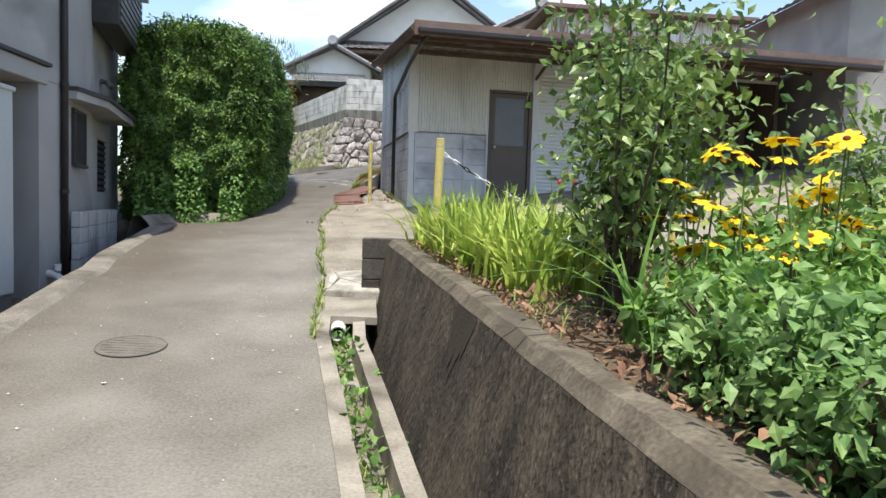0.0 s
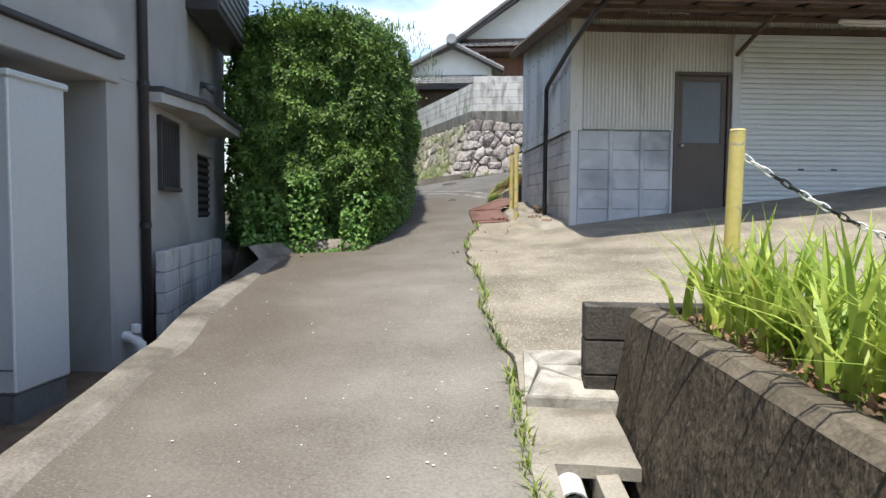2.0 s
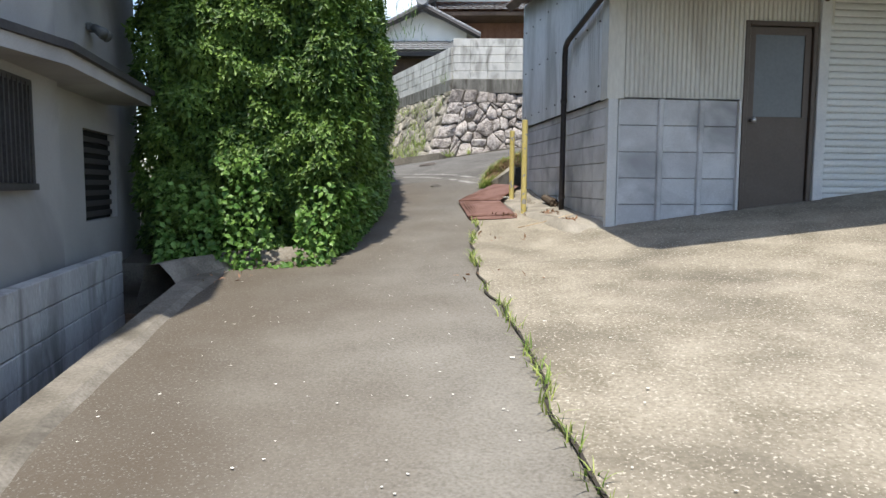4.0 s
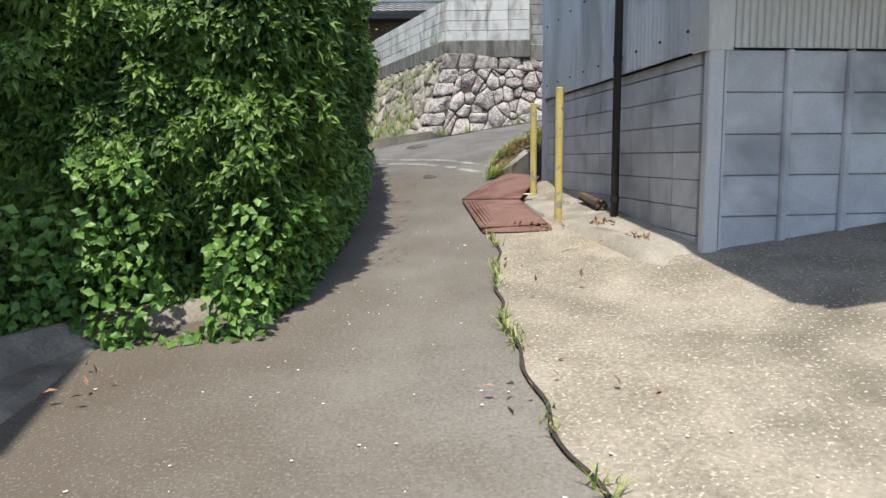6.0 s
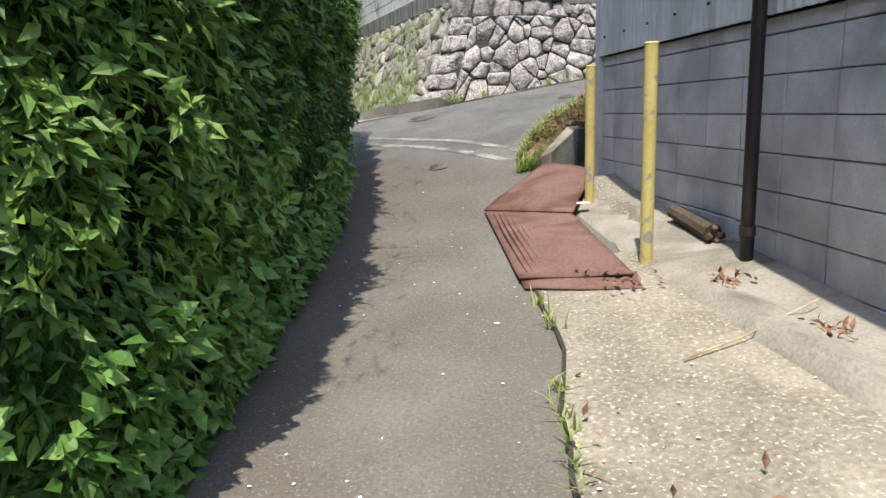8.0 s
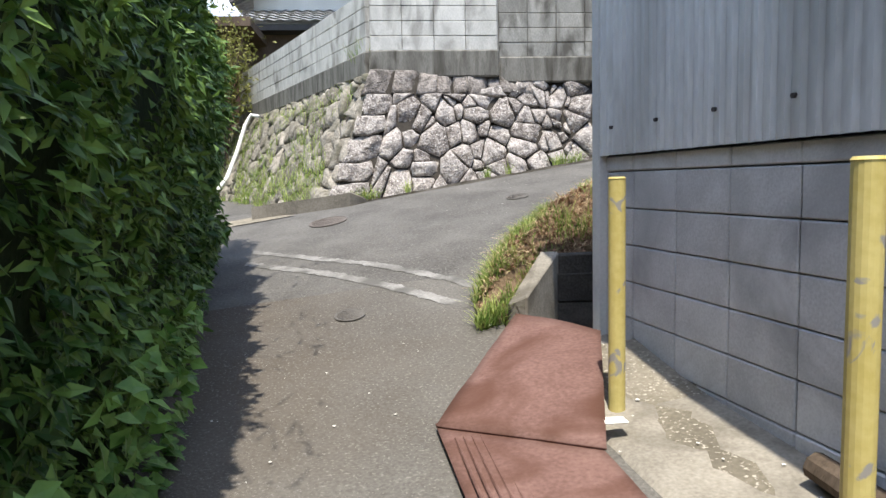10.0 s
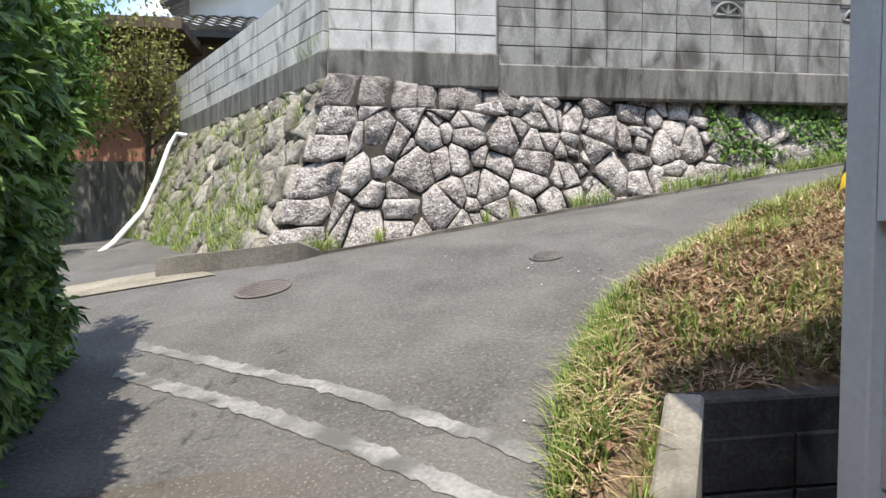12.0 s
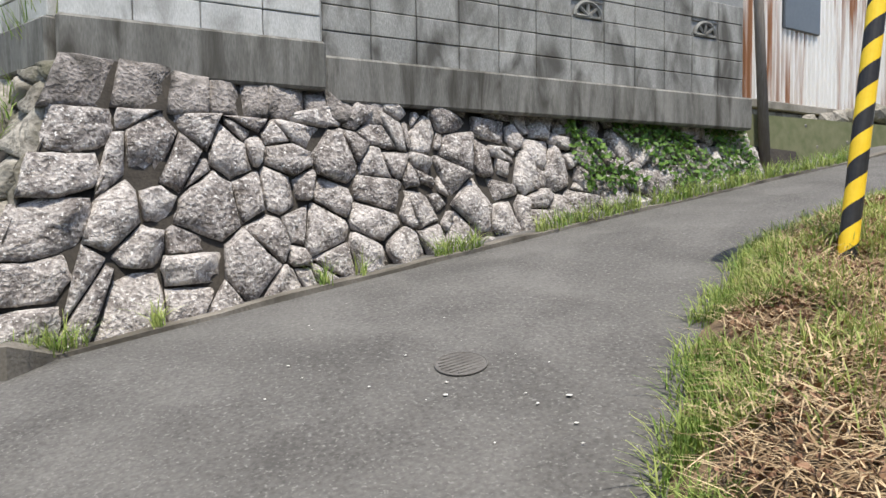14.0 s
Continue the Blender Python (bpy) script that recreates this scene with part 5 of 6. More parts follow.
# manhole covers
def manhole(x, y, r, label, iron):
    m = thing("manhole_cover", (x, y, g(x, y)), label, "manhole cover", "round covers in the lane")
    T = Matrix.Translation((x, y, g(x, y) + 0.009)) @ Matrix.Rotation(math.atan((g(x, y + 0.2) - g(x, y - 0.2)) / 0.4), 4, "X") @ Matrix.Rotation(-math.atan((g(x + 0.2, y) - g(x - 0.2, y)) / 0.4), 4, "Y")
    b = bmesh.new()
    bmesh.ops.create_circle(b, cap_ends=True, segments=36, radius=r, matrix=T)
    part("lid", b, iron, m)
    b = bmesh.new()
    tube([T @ Vector((r * 1.03 * math.cos(a), r * 1.03 * math.sin(a), 0)) for a in [k * math.tau / 36 for k in range(37)]], r * 0.03, 6, b, False)
    part("rim", b, iron, m)
    for k in range(-3, 4):
        hw = math.sqrt(max(0.01, 0.8 - (k / 4.2) ** 2)) * r
        part("rib", tube([T @ Vector((-hw, k * r / 4.2, 0.003)), T @ Vector((hw, k * r / 4.2, 0.0))], 0.003, 4), iron, m)


manhole(-0.70, 2.83, 0.215, "round cast iron manhole cover dusted with dirt", M_CAST)
manhole(0.83, 17.9, 0.11, "small round iron cover set in the asphalt", M_COVER)
manhole(-1.1, 18.3, 0.19, "round rusty brown iron cover set in the asphalt", M_IRONC)
manhole(-0.79, 15.42, 0.095, "small round iron cover set in the lane", M_COVER)

# worn pale bands across the road
def band(y0, y1, w):
    b = bmesh.new()
    pv_ = None
    for i in range(91):
        t = i / 90
        x = -1.75 + t * 1.85
        y = y0 + (y1 - y0) * t
        lo_, hi_ = -w * (0.45 + 0.5 * noise.noise((x * 26, y0, 0)) * 0.6), w * (0.45 + 0.5 * noise.noise((x * 26, y0, 4)) * 0.6)
        c_ = [b.verts.new((x, y + k, g(x, y + k) + 0.005 + wob(x, y + k, 0.8, 0.005))) for k in (lo_, (lo_ + hi_) / 2, hi_)]
        if pv_:
            for k in range(2):
                b.faces.new((pv_[k], c_[k], c_[k + 1], pv_[k + 1]))
        pv_ = c_
    return b


solid("road_patch", band(17.55, 15.62, 0.13), M_PALE, "worn pale mortar band across the road", "road mark")
solid("road_patch", band(17.15, 15.20, 0.15), M_PALE, "worn pale mortar band across the road", "road mark")

# ---- hedge ----
def hedge_section(y):
    """Half-outline parameters of the hedge at y: right foot, right bulge, left face, top."""
    xr = float(np.interp(y, [10.1, 10.6, 12, 14, 16, 17.4], [-1.80, -1.64, -1.62, -1.66, -1.86, -2.15]))
    bulge = float(np.interp(y, [10.1, 10.7, 12, 14, 16, 17.4], [0.22, 0.34, 0.30, 0.22, 0.14, 0.08]))
    top = float(np.interp(y, [10.1, 10.5, 11.5, 14, 17.6], [4.1, 4.45, 4.65, 4.75, 4.7]))
    return xr, bulge, -3.75, top


def hedge_point(y, s):
    """A point of the outline: s from 0 (right foot) over the top to 1 (left foot)."""
    xr, bl, xl, zt = hedge_section(y)
    z0 = g(xr, y) - 0.05
    if s < 0.48:
        t = s / 0.48
        x = xr + bl * math.sin(min(1, t * 1.15) * math.pi * 0.62)
        x -= 0.35 * max(0, t - 0.75) ** 2 * 16 * 0.6
        return x, z0 + (zt - 0.25 - z0) * t
    xa = hedge_point(y, 0.479)[0]
    if s < 0.75:
        t = (s - 0.48) / 0.27
        return xa + (xl - xa) * t, zt - 0.25 + 0.30 * math.sin(t * math.pi * 0.9) ** 0.6 if t < 1 else zt
    t = (s - 0.75) / 0.25
    return xl, zt + (z0 - zt) * t


HY0, HY1 = 10.12, 17.4
# Solid core whose dark colour gives the gaps between leaves their shade.
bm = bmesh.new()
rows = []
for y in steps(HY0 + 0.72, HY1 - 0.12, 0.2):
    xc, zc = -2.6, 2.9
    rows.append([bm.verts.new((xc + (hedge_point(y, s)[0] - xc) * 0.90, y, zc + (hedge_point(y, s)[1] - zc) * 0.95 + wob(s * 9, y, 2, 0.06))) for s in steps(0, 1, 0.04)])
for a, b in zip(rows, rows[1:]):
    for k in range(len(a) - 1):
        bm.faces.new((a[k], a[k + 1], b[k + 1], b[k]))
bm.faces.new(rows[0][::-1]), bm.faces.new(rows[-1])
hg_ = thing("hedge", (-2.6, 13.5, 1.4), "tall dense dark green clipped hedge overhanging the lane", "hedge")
part("inner_growth", bm, M_HEDGEC, hg_, "solid near-black core holding the hedge's inner shade")
rngh = np.random.default_rng(21)
P, Nv = [], []
for _ in range(52000):
    y = HY0 + 0.1 + (HY1 - HY0) * rngh.random() ** 1.25
    s = rngh.random() * 0.72
    x, z = hedge_point(y, s)
    n = Vector((1, 0, 0.15)) if s < 0.4 else Vector((0.6, 0, 0.8)) if s < 0.5 else Vector((0, 0, 1))
    lump = noise.noise((x * 1.6, y * 1.6, z * 1.6)) * 0.17 + noise.noise((x * 4.5, y * 4.5, z * 3.5)) * 0.18
    d = lump - abs(rngh.normal()) * 0.05 + (0.05 if s > 0.45 else 0) * rngh.random() * 3
    p = Vector((x, y, z)) + n.normalized() * d
    P.append(p), Nv.append(n)
for _ in range(36000):
    z = 1.0 + 3.45 * rngh.random()
    x = -3.8 + (hedge_point(HY0 + 0.3, 0.47 * min(1, max(0, (z - 1.2) / 3.0)))[0] + 3.8) * rngh.random()
    bow = 0.35 * max(0, (abs(z - 2.6) / 1.9)) ** 3 + 0.35 * max(0, (abs(x + 2.4) / 1.35)) ** 4
    lump = noise.noise((x * 1.6, 3, z * 1.6)) * 0.20 + noise.noise((x * 4.5, 3, z * 3.5)) * 0.22
    P.append(Vector((x, HY0 + 0.12 + bow - lump + abs(rngh.normal()) * 0.04, z))), Nv.append(Vector((0, -1, 0.15)))
V, F = scatter_leaves("h", P, Nv, 0.080, 0.40, 0.3, 0.75, 22, 0.7)
tagged(leaf_mesh("leaves", V, F, M_HEDGE, hg_), kind="stuff")
# light shoots standing out of the hedge top
sh = [(-3.4 + 2.4 * rngh.random(), 10.4 + 6 * rngh.random() ** 1.6, 4.5) for _ in range(900)]
sh = [(x, y, hedge_section(y)[3] - 0.16) for x, y, z in sh]
V, F = blades(sh, 0.17, 0.014, 0.8, 31)
tagged(leaf_mesh("shoot_fringe", V, F, M_HEDGE, hg_), kind="stuff")
# vines with broad leaves at the hedge foot
P, Nv = [], []
for _ in range(1700):
    x = -3.3 + 1.75 * rngh.random()
    z = 1.10 + 1.1 * rngh.random() ** 1.9
    if noise.noise((x * 2.2, 1, z * 2.2)) > -0.25 + 0.3 * (z - 1.5):
        P.append((x, 10.04 - 0.14 * rngh.random() - 0.18 * max(0, 1.5 - z), z)), Nv.append((0, -1, 0.5))
for _ in range(1300):
    y = 10.2 + 4 * rngh.random() ** 1.5
    xr, bl, _, _ = hedge_section(y)
    z = g(xr, y) + 0.7 * rngh.random() ** 1.6
    P.append((xr + 0.10 + 0.2 * (z - g(xr, y)) + 0.06 * rngh.random(), y, z)), Nv.append((1, 0, 0.5))
V, F = scatter_leaves("v", P, Nv, 0.078, 0.7, 0.2, 0.6, 33, 0.6)
vn = leaf_mesh("vine", V, F, M_IVY)
tagged(vn, "bright green broad-leaved vine creeping over the hedge foot", "vine", kind="stuff")

bm = bmesh.new()
pv = None
for i, (x, y) in enumerate([(-2.95, 9.2), (-2.85, 9.6), (-2.72, 9.95), (-2.5, 10.2), (-2.25, 10.36), (-2.0, 10.42), (-1.85, 10.5)]):
    z = g(x, y)
    nx_, ny_ = (0.75, -0.55) if i > 1 else (0.95, -0.2)
    h_ = 0.19 - 0.022 * i + wob(41, i, 0.9, 0.03)
    cur = [bm.verts.new((x + nx_ * k, y + ny_ * k, z + dz)) for k, dz in ((-0.25, -0.2), (-0.12, h_ * 0.9), (0.02, h_), (0.14, h_ * 0.45), (0.24, -0.04))]
    if pv:
        for k in range(4):
            bm.faces.new((pv[k], pv[k + 1], cur[k + 1], cur[k]))
    pv = cur
solid("kerb_end", bm, M_KERB, "rounded pale concrete lump ending the lane edging", "kerb", smooth=True)

# ---- garden plants ----
def iris(n, seed, l):
    r = np.random.default_rng(seed)
    return blades([(r.normal() * 0.055, r.normal() * 0.055, 0) for _ in range(n)], l, 0.040, 0.95, seed, 4, 0.9)


kinds = []
for k in range(3):
    V, F = iris(22, 50 + k, 0.56)
    o = thing("iris_clump", (0, 0, 0), "yellow-green sword-leaved iris clump on the garden wall", "iris", "iris clumps along the wall")
    for i in range(22):
        leaf_mesh("leaf", V[i * 10:i * 10 + 10], F[:4], M_IRIS, o)
    kinds.append(o)
spots = []
for i in range(34):
    y = 4.25 - 2.6 * (i / 34) + rng.uniform(-0.08, 0.08)
    x = wall_line(y)[1] + 0.30 + (i % 4) * 0.17 + rng.uniform(-0.05, 0.05)
    spots.append((x, y))
for i, (x, y) in enumerate(spots):
    m = pose(x, y, wall_top(y) - 0.03, 0, 0, rng.uniform(0, 360))
    if i < 3:
        kinds[i].matrix_basis = m
    else:
        copy_thing(kinds[i % 3], m)


def bush(name, at, stems, height, spread, leaves, size, material, label, category, seed, low=0.25):
    """Woody stems from one root with leaf sprays along their upper parts."""
    r = np.random.default_rng(seed)
    P_, N_ = [], []
    x, y, z = at
    e = thing(name, at, label, category)
    for s in range(stems):
        a = r.uniform(0, math.tau)
        out = spread * r.uniform(0.25, 1.0)
        h = height * r.uniform(0.65, 1.05)
        pts = []
        for i in range(6):
            t = i / 5
            pts.append((x + math.cos(a) * (0.06 + out * t ** 1.3) + r.normal() * 0.02, y + math.sin(a) * (0.06 + out * t ** 1.3) + r.normal() * 0.02, z - 0.03 + h * t))
        part("stem", tube(pts, [0.013 * (1 - 0.75 * i / 5) for i in range(6)], 5), M_BARK, e)
        for _ in range(leaves // stems):
            t = low + (1 - low) * r.random() ** 0.8
            i = min(4, int(t * 5))
            f = t * 5 - i
            c = [pts[i][k] * (1 - f) + pts[i + 1][k] * f for k in range(3)]
            dv = r.normal(size=3) * spread * 0.26
            P_.append((c[0] + dv[0], c[1] + dv[1], c[2] + dv[2] * 0.7)), N_.append((dv[0], dv[1], 0.4))
    V, F = scatter_leaves("b", P_, N_, size, 0.58, 0.25, 0.25, seed + 1, 0.8)
    leaf_mesh("leaves", V, F, material, e)
    return e


bush("rose_bush", (2.02, 1.05, 1.05), 15, 1.62, 0.50, 3600, 0.06, M_ROSE, "tall rose bush with glossy green leaves", "rose bush", 71, 0.30)
bush("rose_bush", (2.25, 1.9, 1.12), 7, 0.75, 0.35, 420, 0.06, M_ROSE, "small rose bush with dark pink buds", "rose bush", 73, 0.3)
bush("garden_shrub", (3.9, 1.6, 1.08), 11, 1.15, 0.7, 1500, 0.075, M_ROSE, "leafy green garden shrub behind the flowers", "shrub", 75, 0.15)
bush("garden_shrub", (5.2, 3.0, 1.1), 11, 1.2, 0.8, 1500, 0.08, M_TREE, "leafy green garden shrub behind the flowers", "shrub", 77, 0.15)
bush("leafy_plant", (2.5, 0.15, 1.0), 20, 0.42, 0.45, 2600, 0.055, M_IVY, "low bushy ferny-leaved green plant by the wall", "plant", 79, 0.05)
bush("leafy_plant", (2.75, 0.75, 1.0), 18, 0.55, 0.5, 2400, 0.07, M_IVY, "low bushy green plant among yellow flowers", "plant", 81, 0.05)
bush("leafy_plant", (3.3, 0.3, 1.0), 18, 0.6, 0.6, 2400, 0.07, M_GRASS, "pale green bushy plant among yellow flowers", "plant", 83, 0.05)
bush("leafy_plant", (2.35, -0.5, 0.98), 18, 0.34, 0.4, 2200, 0.05, M_IVY, "low bushy ferny-leaved green plant by the wall", "plant", 85, 0.05)
for i, (px, py, hh, sp_) in enumerate(((2.14, 0.30, 0.36, 0.22), (2.05, -0.12, 0.34, 0.24), (2.32, -0.15, 0.40, 0.30), (2.02, -0.55, 0.36, 0.26), (2.42, 0.45, 0.48, 0.32), (2.35, -0.75, 0.34, 0.3))):
    bush("leafy_plant", (px, py, 1.0), 16, hh, sp_, 2300, 0.048, (M_LUSH, M_FERN)[i % 2], ("bushy broad-leaved green plant under the flowers", "low ferny-leaved green plant by the wall")[i % 2], "plant", 121 + i, 0.03)
bush("leafy_plant", (2.15, 2.6, 1.05), 14, 0.42, 0.35, 1300, 0.06, M_GRASS, "pale green bushy plant behind the irises", "plant", 86, 0.05)
bush("leafy_plant", (2.5, 3.5, 1.08), 14, 0.42, 0.4, 1300, 0.06, M_IVY, "green bushy plant behind the irises", "plant", 88, 0.05)
bush("leafy_plant", (3.3, 1.4, 1.08), 14, 0.6, 0.5, 1100, 0.08, M_GRASS, "pale green bushy plant among yellow flowers", "plant", 87, 0.05)
for k, (x, y) in enumerate(((1.92, 0.42), (2.12, 0.70))):
    V, F = blades([(x + rng.uniform(-.05, .05), y + rng.uniform(-.05, .05), 1.08) for _ in range(16)], 0.62, 0.032, 1.25, 90 + k, 6, 1.35)
    o = thing("daylily", (x, y, 1.06), "arching strap-leaved daylily clump by the wall top", "daylily", "daylilies")
    for i in range(16):
        leaf_mesh("leaf", V[i * 14:i * 14 + 14], F[:6], M_IVY, o)


def yellow_flower(x, y, z, zg, k):
    f = thing("yellow_coneflower", (x, y, zg), "yellow daisy-like flower with a dark brown eye", "flower", "yellow garden flowers")
    lx, ly = rng.uniform(-0.10, 0.10), rng.uniform(-0.10, 0.10)
    part("stem", tube([(x + lx, y + ly, zg - 0.02), (x + lx * 0.5, y + ly * 0.5, (z + zg) / 2), (x, y, z - 0.01)], 0.0035, 5), M_STEM, f)
    tilt = Matrix.Translation((x, y, z)) @ Euler((rng.uniform(0.0, 0.75), rng.uniform(-0.35, 0.35), rng.uniform(0, 6))).to_matrix().to_4x4()
    b = bmesh.new()
    n = 12
    for i in range(n):
        a = i * math.tau / n + rng.uniform(-0.08, 0.08)
        l, dz = rng.uniform(0.052, 0.068), rng.uniform(-0.018, 0.004)
        ca, sa = math.cos(a), math.sin(a)
        ps = [(0.008, -0.004, 0), (0.45 * l, -0.013, 0.003), (0.85 * l, -0.012, dz * 0.7), (l, 0, dz), (0.85 * l, 0.012, dz * 0.7), (0.45 * l, 0.013, 0.003), (0.008, 0.004, 0)]
        b.faces.new([b.verts.new(tilt @ Vector((u * ca - v * sa, u * sa + v * ca, w))) for u, v, w in ps])
    part("petals", b, M_PETAL, f)
    b = bmesh.new()
    bmesh.ops.create_icosphere(b, subdivisions=2, radius=0.014, matrix=tilt @ Matrix.Diagonal((1, 1, 0.7, 1)))
    part("eye", b, M_EYE, f)


for k in range(40):
    y = 0.2 + 0.85 * rng.random()
    x = 1.84 + 0.32 * y + 0.80 * rng.random()
    z = 1.20 + 0.58 * rng.random() + 0.16 * (x - 2.1)
    yellow_flower(x, y, z, 1.06, k)
bm = bmesh.new()
for k in range(6):
    bmesh.ops.create_icosphere(bm, subdivisions=1, radius=0.016, matrix=pose(2.25 + rng.uniform(-.25, .25), 1.9 + rng.uniform(-.25, .25), 1.72 + rng.uniform(-.1, .12)))
solid("rose_buds", bm, M_PINK, "dark pink rose buds on the small bush", "buds", kind="stuff")
stk = thing("garden_stake", (2.42, 1.25, 1.05), "thin pale metal plant stake among the flowers", "stake")
part("rod", tube([(2.42, 1.25, 1.0), (2.40, 1.25, 1.86)], 0.008, 8), M_METAL, stk)

# chain of black and white links
ch = thing("plastic_chain", (1.45, 4.14, 1.6), "black and white plastic chain hanging from a yellow post", "chain")
A, B = Vector((1.46, 4.14, 2.0)), Vector((3.6, 4.30, 1.55))
NL = 46


def chain_at(t):
    p = A.lerp(B, t)
    p.z -= 0.30 * math.sin(math.pi * t) * (1 - 0.2 * t)
    return p


for i in range(NL):
    a, b_ = chain_at(i / NL), chain_at((i + 1) / NL)
    c, d = (a + b_) / 2, (b_ - a).normalized()
    sd = d.cross(Vector((0, 0, 1))).normalized() if i % 2 else Vector((0, 0, 1))
    half = (b_ - a).length * 0.66
    pts = [c + d * half * math.cos(u) + sd * 0.015 * math.sin(u) for u in [k * math.tau / 10 for k in range(11)]]
    part("link", tube(pts, 0.0052, 5, None, False), M_BLK if (i // 3) % 2 else M_WHITE, ch)
yellow_post(3.62, 4.31, 1.15, 1.75, "yellow painted post at the far end of the chain")

# ---- weeds, litter ----
rw_ = np.random.default_rng(61)
roots = []
for _ in range(520):
    y = 4.7 + 7.4 * rw_.random()
    if noise.noise((y * 1.7, 0, 7)) > -0.05 or 6.0 < y < 7.0:
        x = seam(y) + rw_.normal() * 0.022
        roots.append((x, y, g(x, y)))
for _ in range(420):
    y = 3.75 - 5 * rw_.random()
    x = lip(y) + 0.10 + 0.15 * rw_.random()
    roots.append((x, y, g(x, y) - 0.20))
for _ in range(160):
    y = 3.1 + 1.8 * rw_.random()
    x = lip(y) - 0.03 + rw_.normal() * 0.02
    roots.append((x, y, g(x, y)))
V, F = blades(roots, 0.11, 0.012, 0.9, 62)
tagged(leaf_mesh("seam_weeds", V, F, M_GRASS), "small green weeds in the seam and the drain", "weeds", kind="stuff")
P = [(lip(y) + 0.16 + 0.07 * rw_.normal(), y, g(1, y) - 0.10 + 0.10 * rw_.random()) for y in [3.5 - 4.5 * rw_.random() for _ in range(260)]]
V, F = scatter_leaves("w", P, np.tile([0, 0, 1.0], (len(P), 1)), 0.075, 0.6, 0.2, 0.1, 63, 0.8)
tagged(leaf_mesh("drain_weeds", V, F, M_IVY), "leafy green weeds growing in the open drain", "weeds", kind="stuff")
roots = []
for _ in range(2600):
    x = -0.9 + 8 * rw_.random() ** 1.1
    if noise.noise((x * 1.9, 5, 7)) + 0.4 * noise.noise((x * 7, 2, 7)) > (0.12 if x < 2.6 else -0.12 if x < 4.2 else -0.5):
        y = front_foot(x) - 0.04 - 0.10 * rw_.random() + rw_.normal() * 0.03
        roots.append((x, y, g(x, y) + 0.02))
V, F = blades(roots, 0.19, 0.009, 1.1, 64)
tagged(leaf_mesh("wall_foot_grass", V, F, M_GRASS), "tufts of grass along the foot of the stone wall", "grass", kind="stuff")
roots, P, Nv = [], [], []
for _ in range(6500):
    u = 0.4 + 7.5 * rw_.random()
    v = -0.15 + 1.7 * rw_.random() ** 2.2
    if noise.noise((u * 1.2, v * 1.5, 2)) > -0.1:
        roots.append(side_surf(u, v, 0.06))
V, F = blades(roots, 0.20, 0.009, 0.9, 65)
tagged(leaf_mesh("side_wall_grass", V, F, M_GRASS), "grass and weeds growing on the side stone wall", "grass", kind="stuff")
V, F = blades([side_surf(0.55 + rw_.normal() * 0.10, 1.74, -0.02 + rw_.normal() * 0.03) for _ in range(170)], 0.5, 0.012, 0.45, 66, 4)
tagged(leaf_mesh("wall_grass_tuft", V, F, M_GRASS), "tall bright grass tuft growing on the wall ledge", "grass", kind="stuff")
for _ in range(2600):
    u = 4.6 + 2.6 * rw_.random()
    v = front_high(u) - 0.75 * rw_.random() ** 1.7
    if noise.noise((u * 1.5, v * 2, 9)) > -0.2:
        P.append(front_surf(u, v, 0.12)), Nv.append((0, -1, 0.3))
V, F = scatter_leaves("i", P, Nv, 0.06, 0.7, 0.2, 0.5, 67, 0.6)
tagged(leaf_mesh("wall_ivy", V, F, M_TREE), "ivy creeping over the upper stones", "ivy", kind="stuff")
# petals and bits on the lane
V, F = [], []
for _ in range(560):
    y = 1 + 18 * rw_.random()
    x = left_edge(y) + 0.3 + rw_.random() * 3.0 if y < 10 else -1.4 + 2.6 * rw_.random()
    if y > 15 and y > bank_edge(max(0, x)) - 0.05 and x > 0 or y < 15 and x < 1.6 and not (y < 4.6 and x > lip(y)):
        s, a = rw_.uniform(0.003, 0.010), rw_.uniform(0, math.tau)
        if rw_.random() < 0.06:
            s *= 2
        z = g(x, y) + (0.022 if x > seam(min(y, 12)) and y < 15 else 0.008)
        b = len(V)
        for k in range(5):
            an = a + k * math.tau / 5
            V.append((x + s * math.cos(an) * rw_.uniform(0.6, 1.2), y + s * math.sin(an) * rw_.uniform(0.6, 1.2), z + 0.002 * rw_.random()))
        F.append(tuple(range(b, b + 5)))
me = bpy.data.meshes.new("fallen_petals")
me.from_pydata(V, [], F)
me.materials.append(M_FLECK)
tagged(new("fallen_petals", me), "small pale petals and chips on the lane", "litter", kind="stuff")
P = []
for y0, x0, n, s in ((11.3, 0.95, 26, 0.06), (12.0, 0.78, 40, 0.07), (12.15, 0.30, 30, 0.12), (10.2, -2.2, 18, 0.2), (9.3, -2.35, 12, 0.15), (8.9, 0.0, 10, 0.2), (10.6, 0.1, 10, 0.2)):
    P += [(x0 + rw_.normal() * s, y0 + rw_.normal() * s * 1.3, g(x0, y0) + 0.05) for _ in range(n)]
V, F = scatter_leaves("l", P, np.tile([0, 0, 1.0], (len(P), 1)), 0.055, 0.4, 0.4, 0.0, 69, 1.0)
tagged(leaf_mesh("dry_litter", V, F, M_LITTER), "small heaps of dry leaves on the concrete", "leaves", kind="stuff")
tw = thing("fallen_twig", (0.8, 11.25, 1.55), "thin pale fallen twig on the concrete", "twig")
part("twig", tube([(0.35, 11.25, g(0.35, 11.25) + 0.03), (0.62, 11.35, g(0.62, 11.3) + 0.05), (1.02, 11.55, 1.62)], [0.005, 0.004, 0.003], 5), M_STRAW, tw)

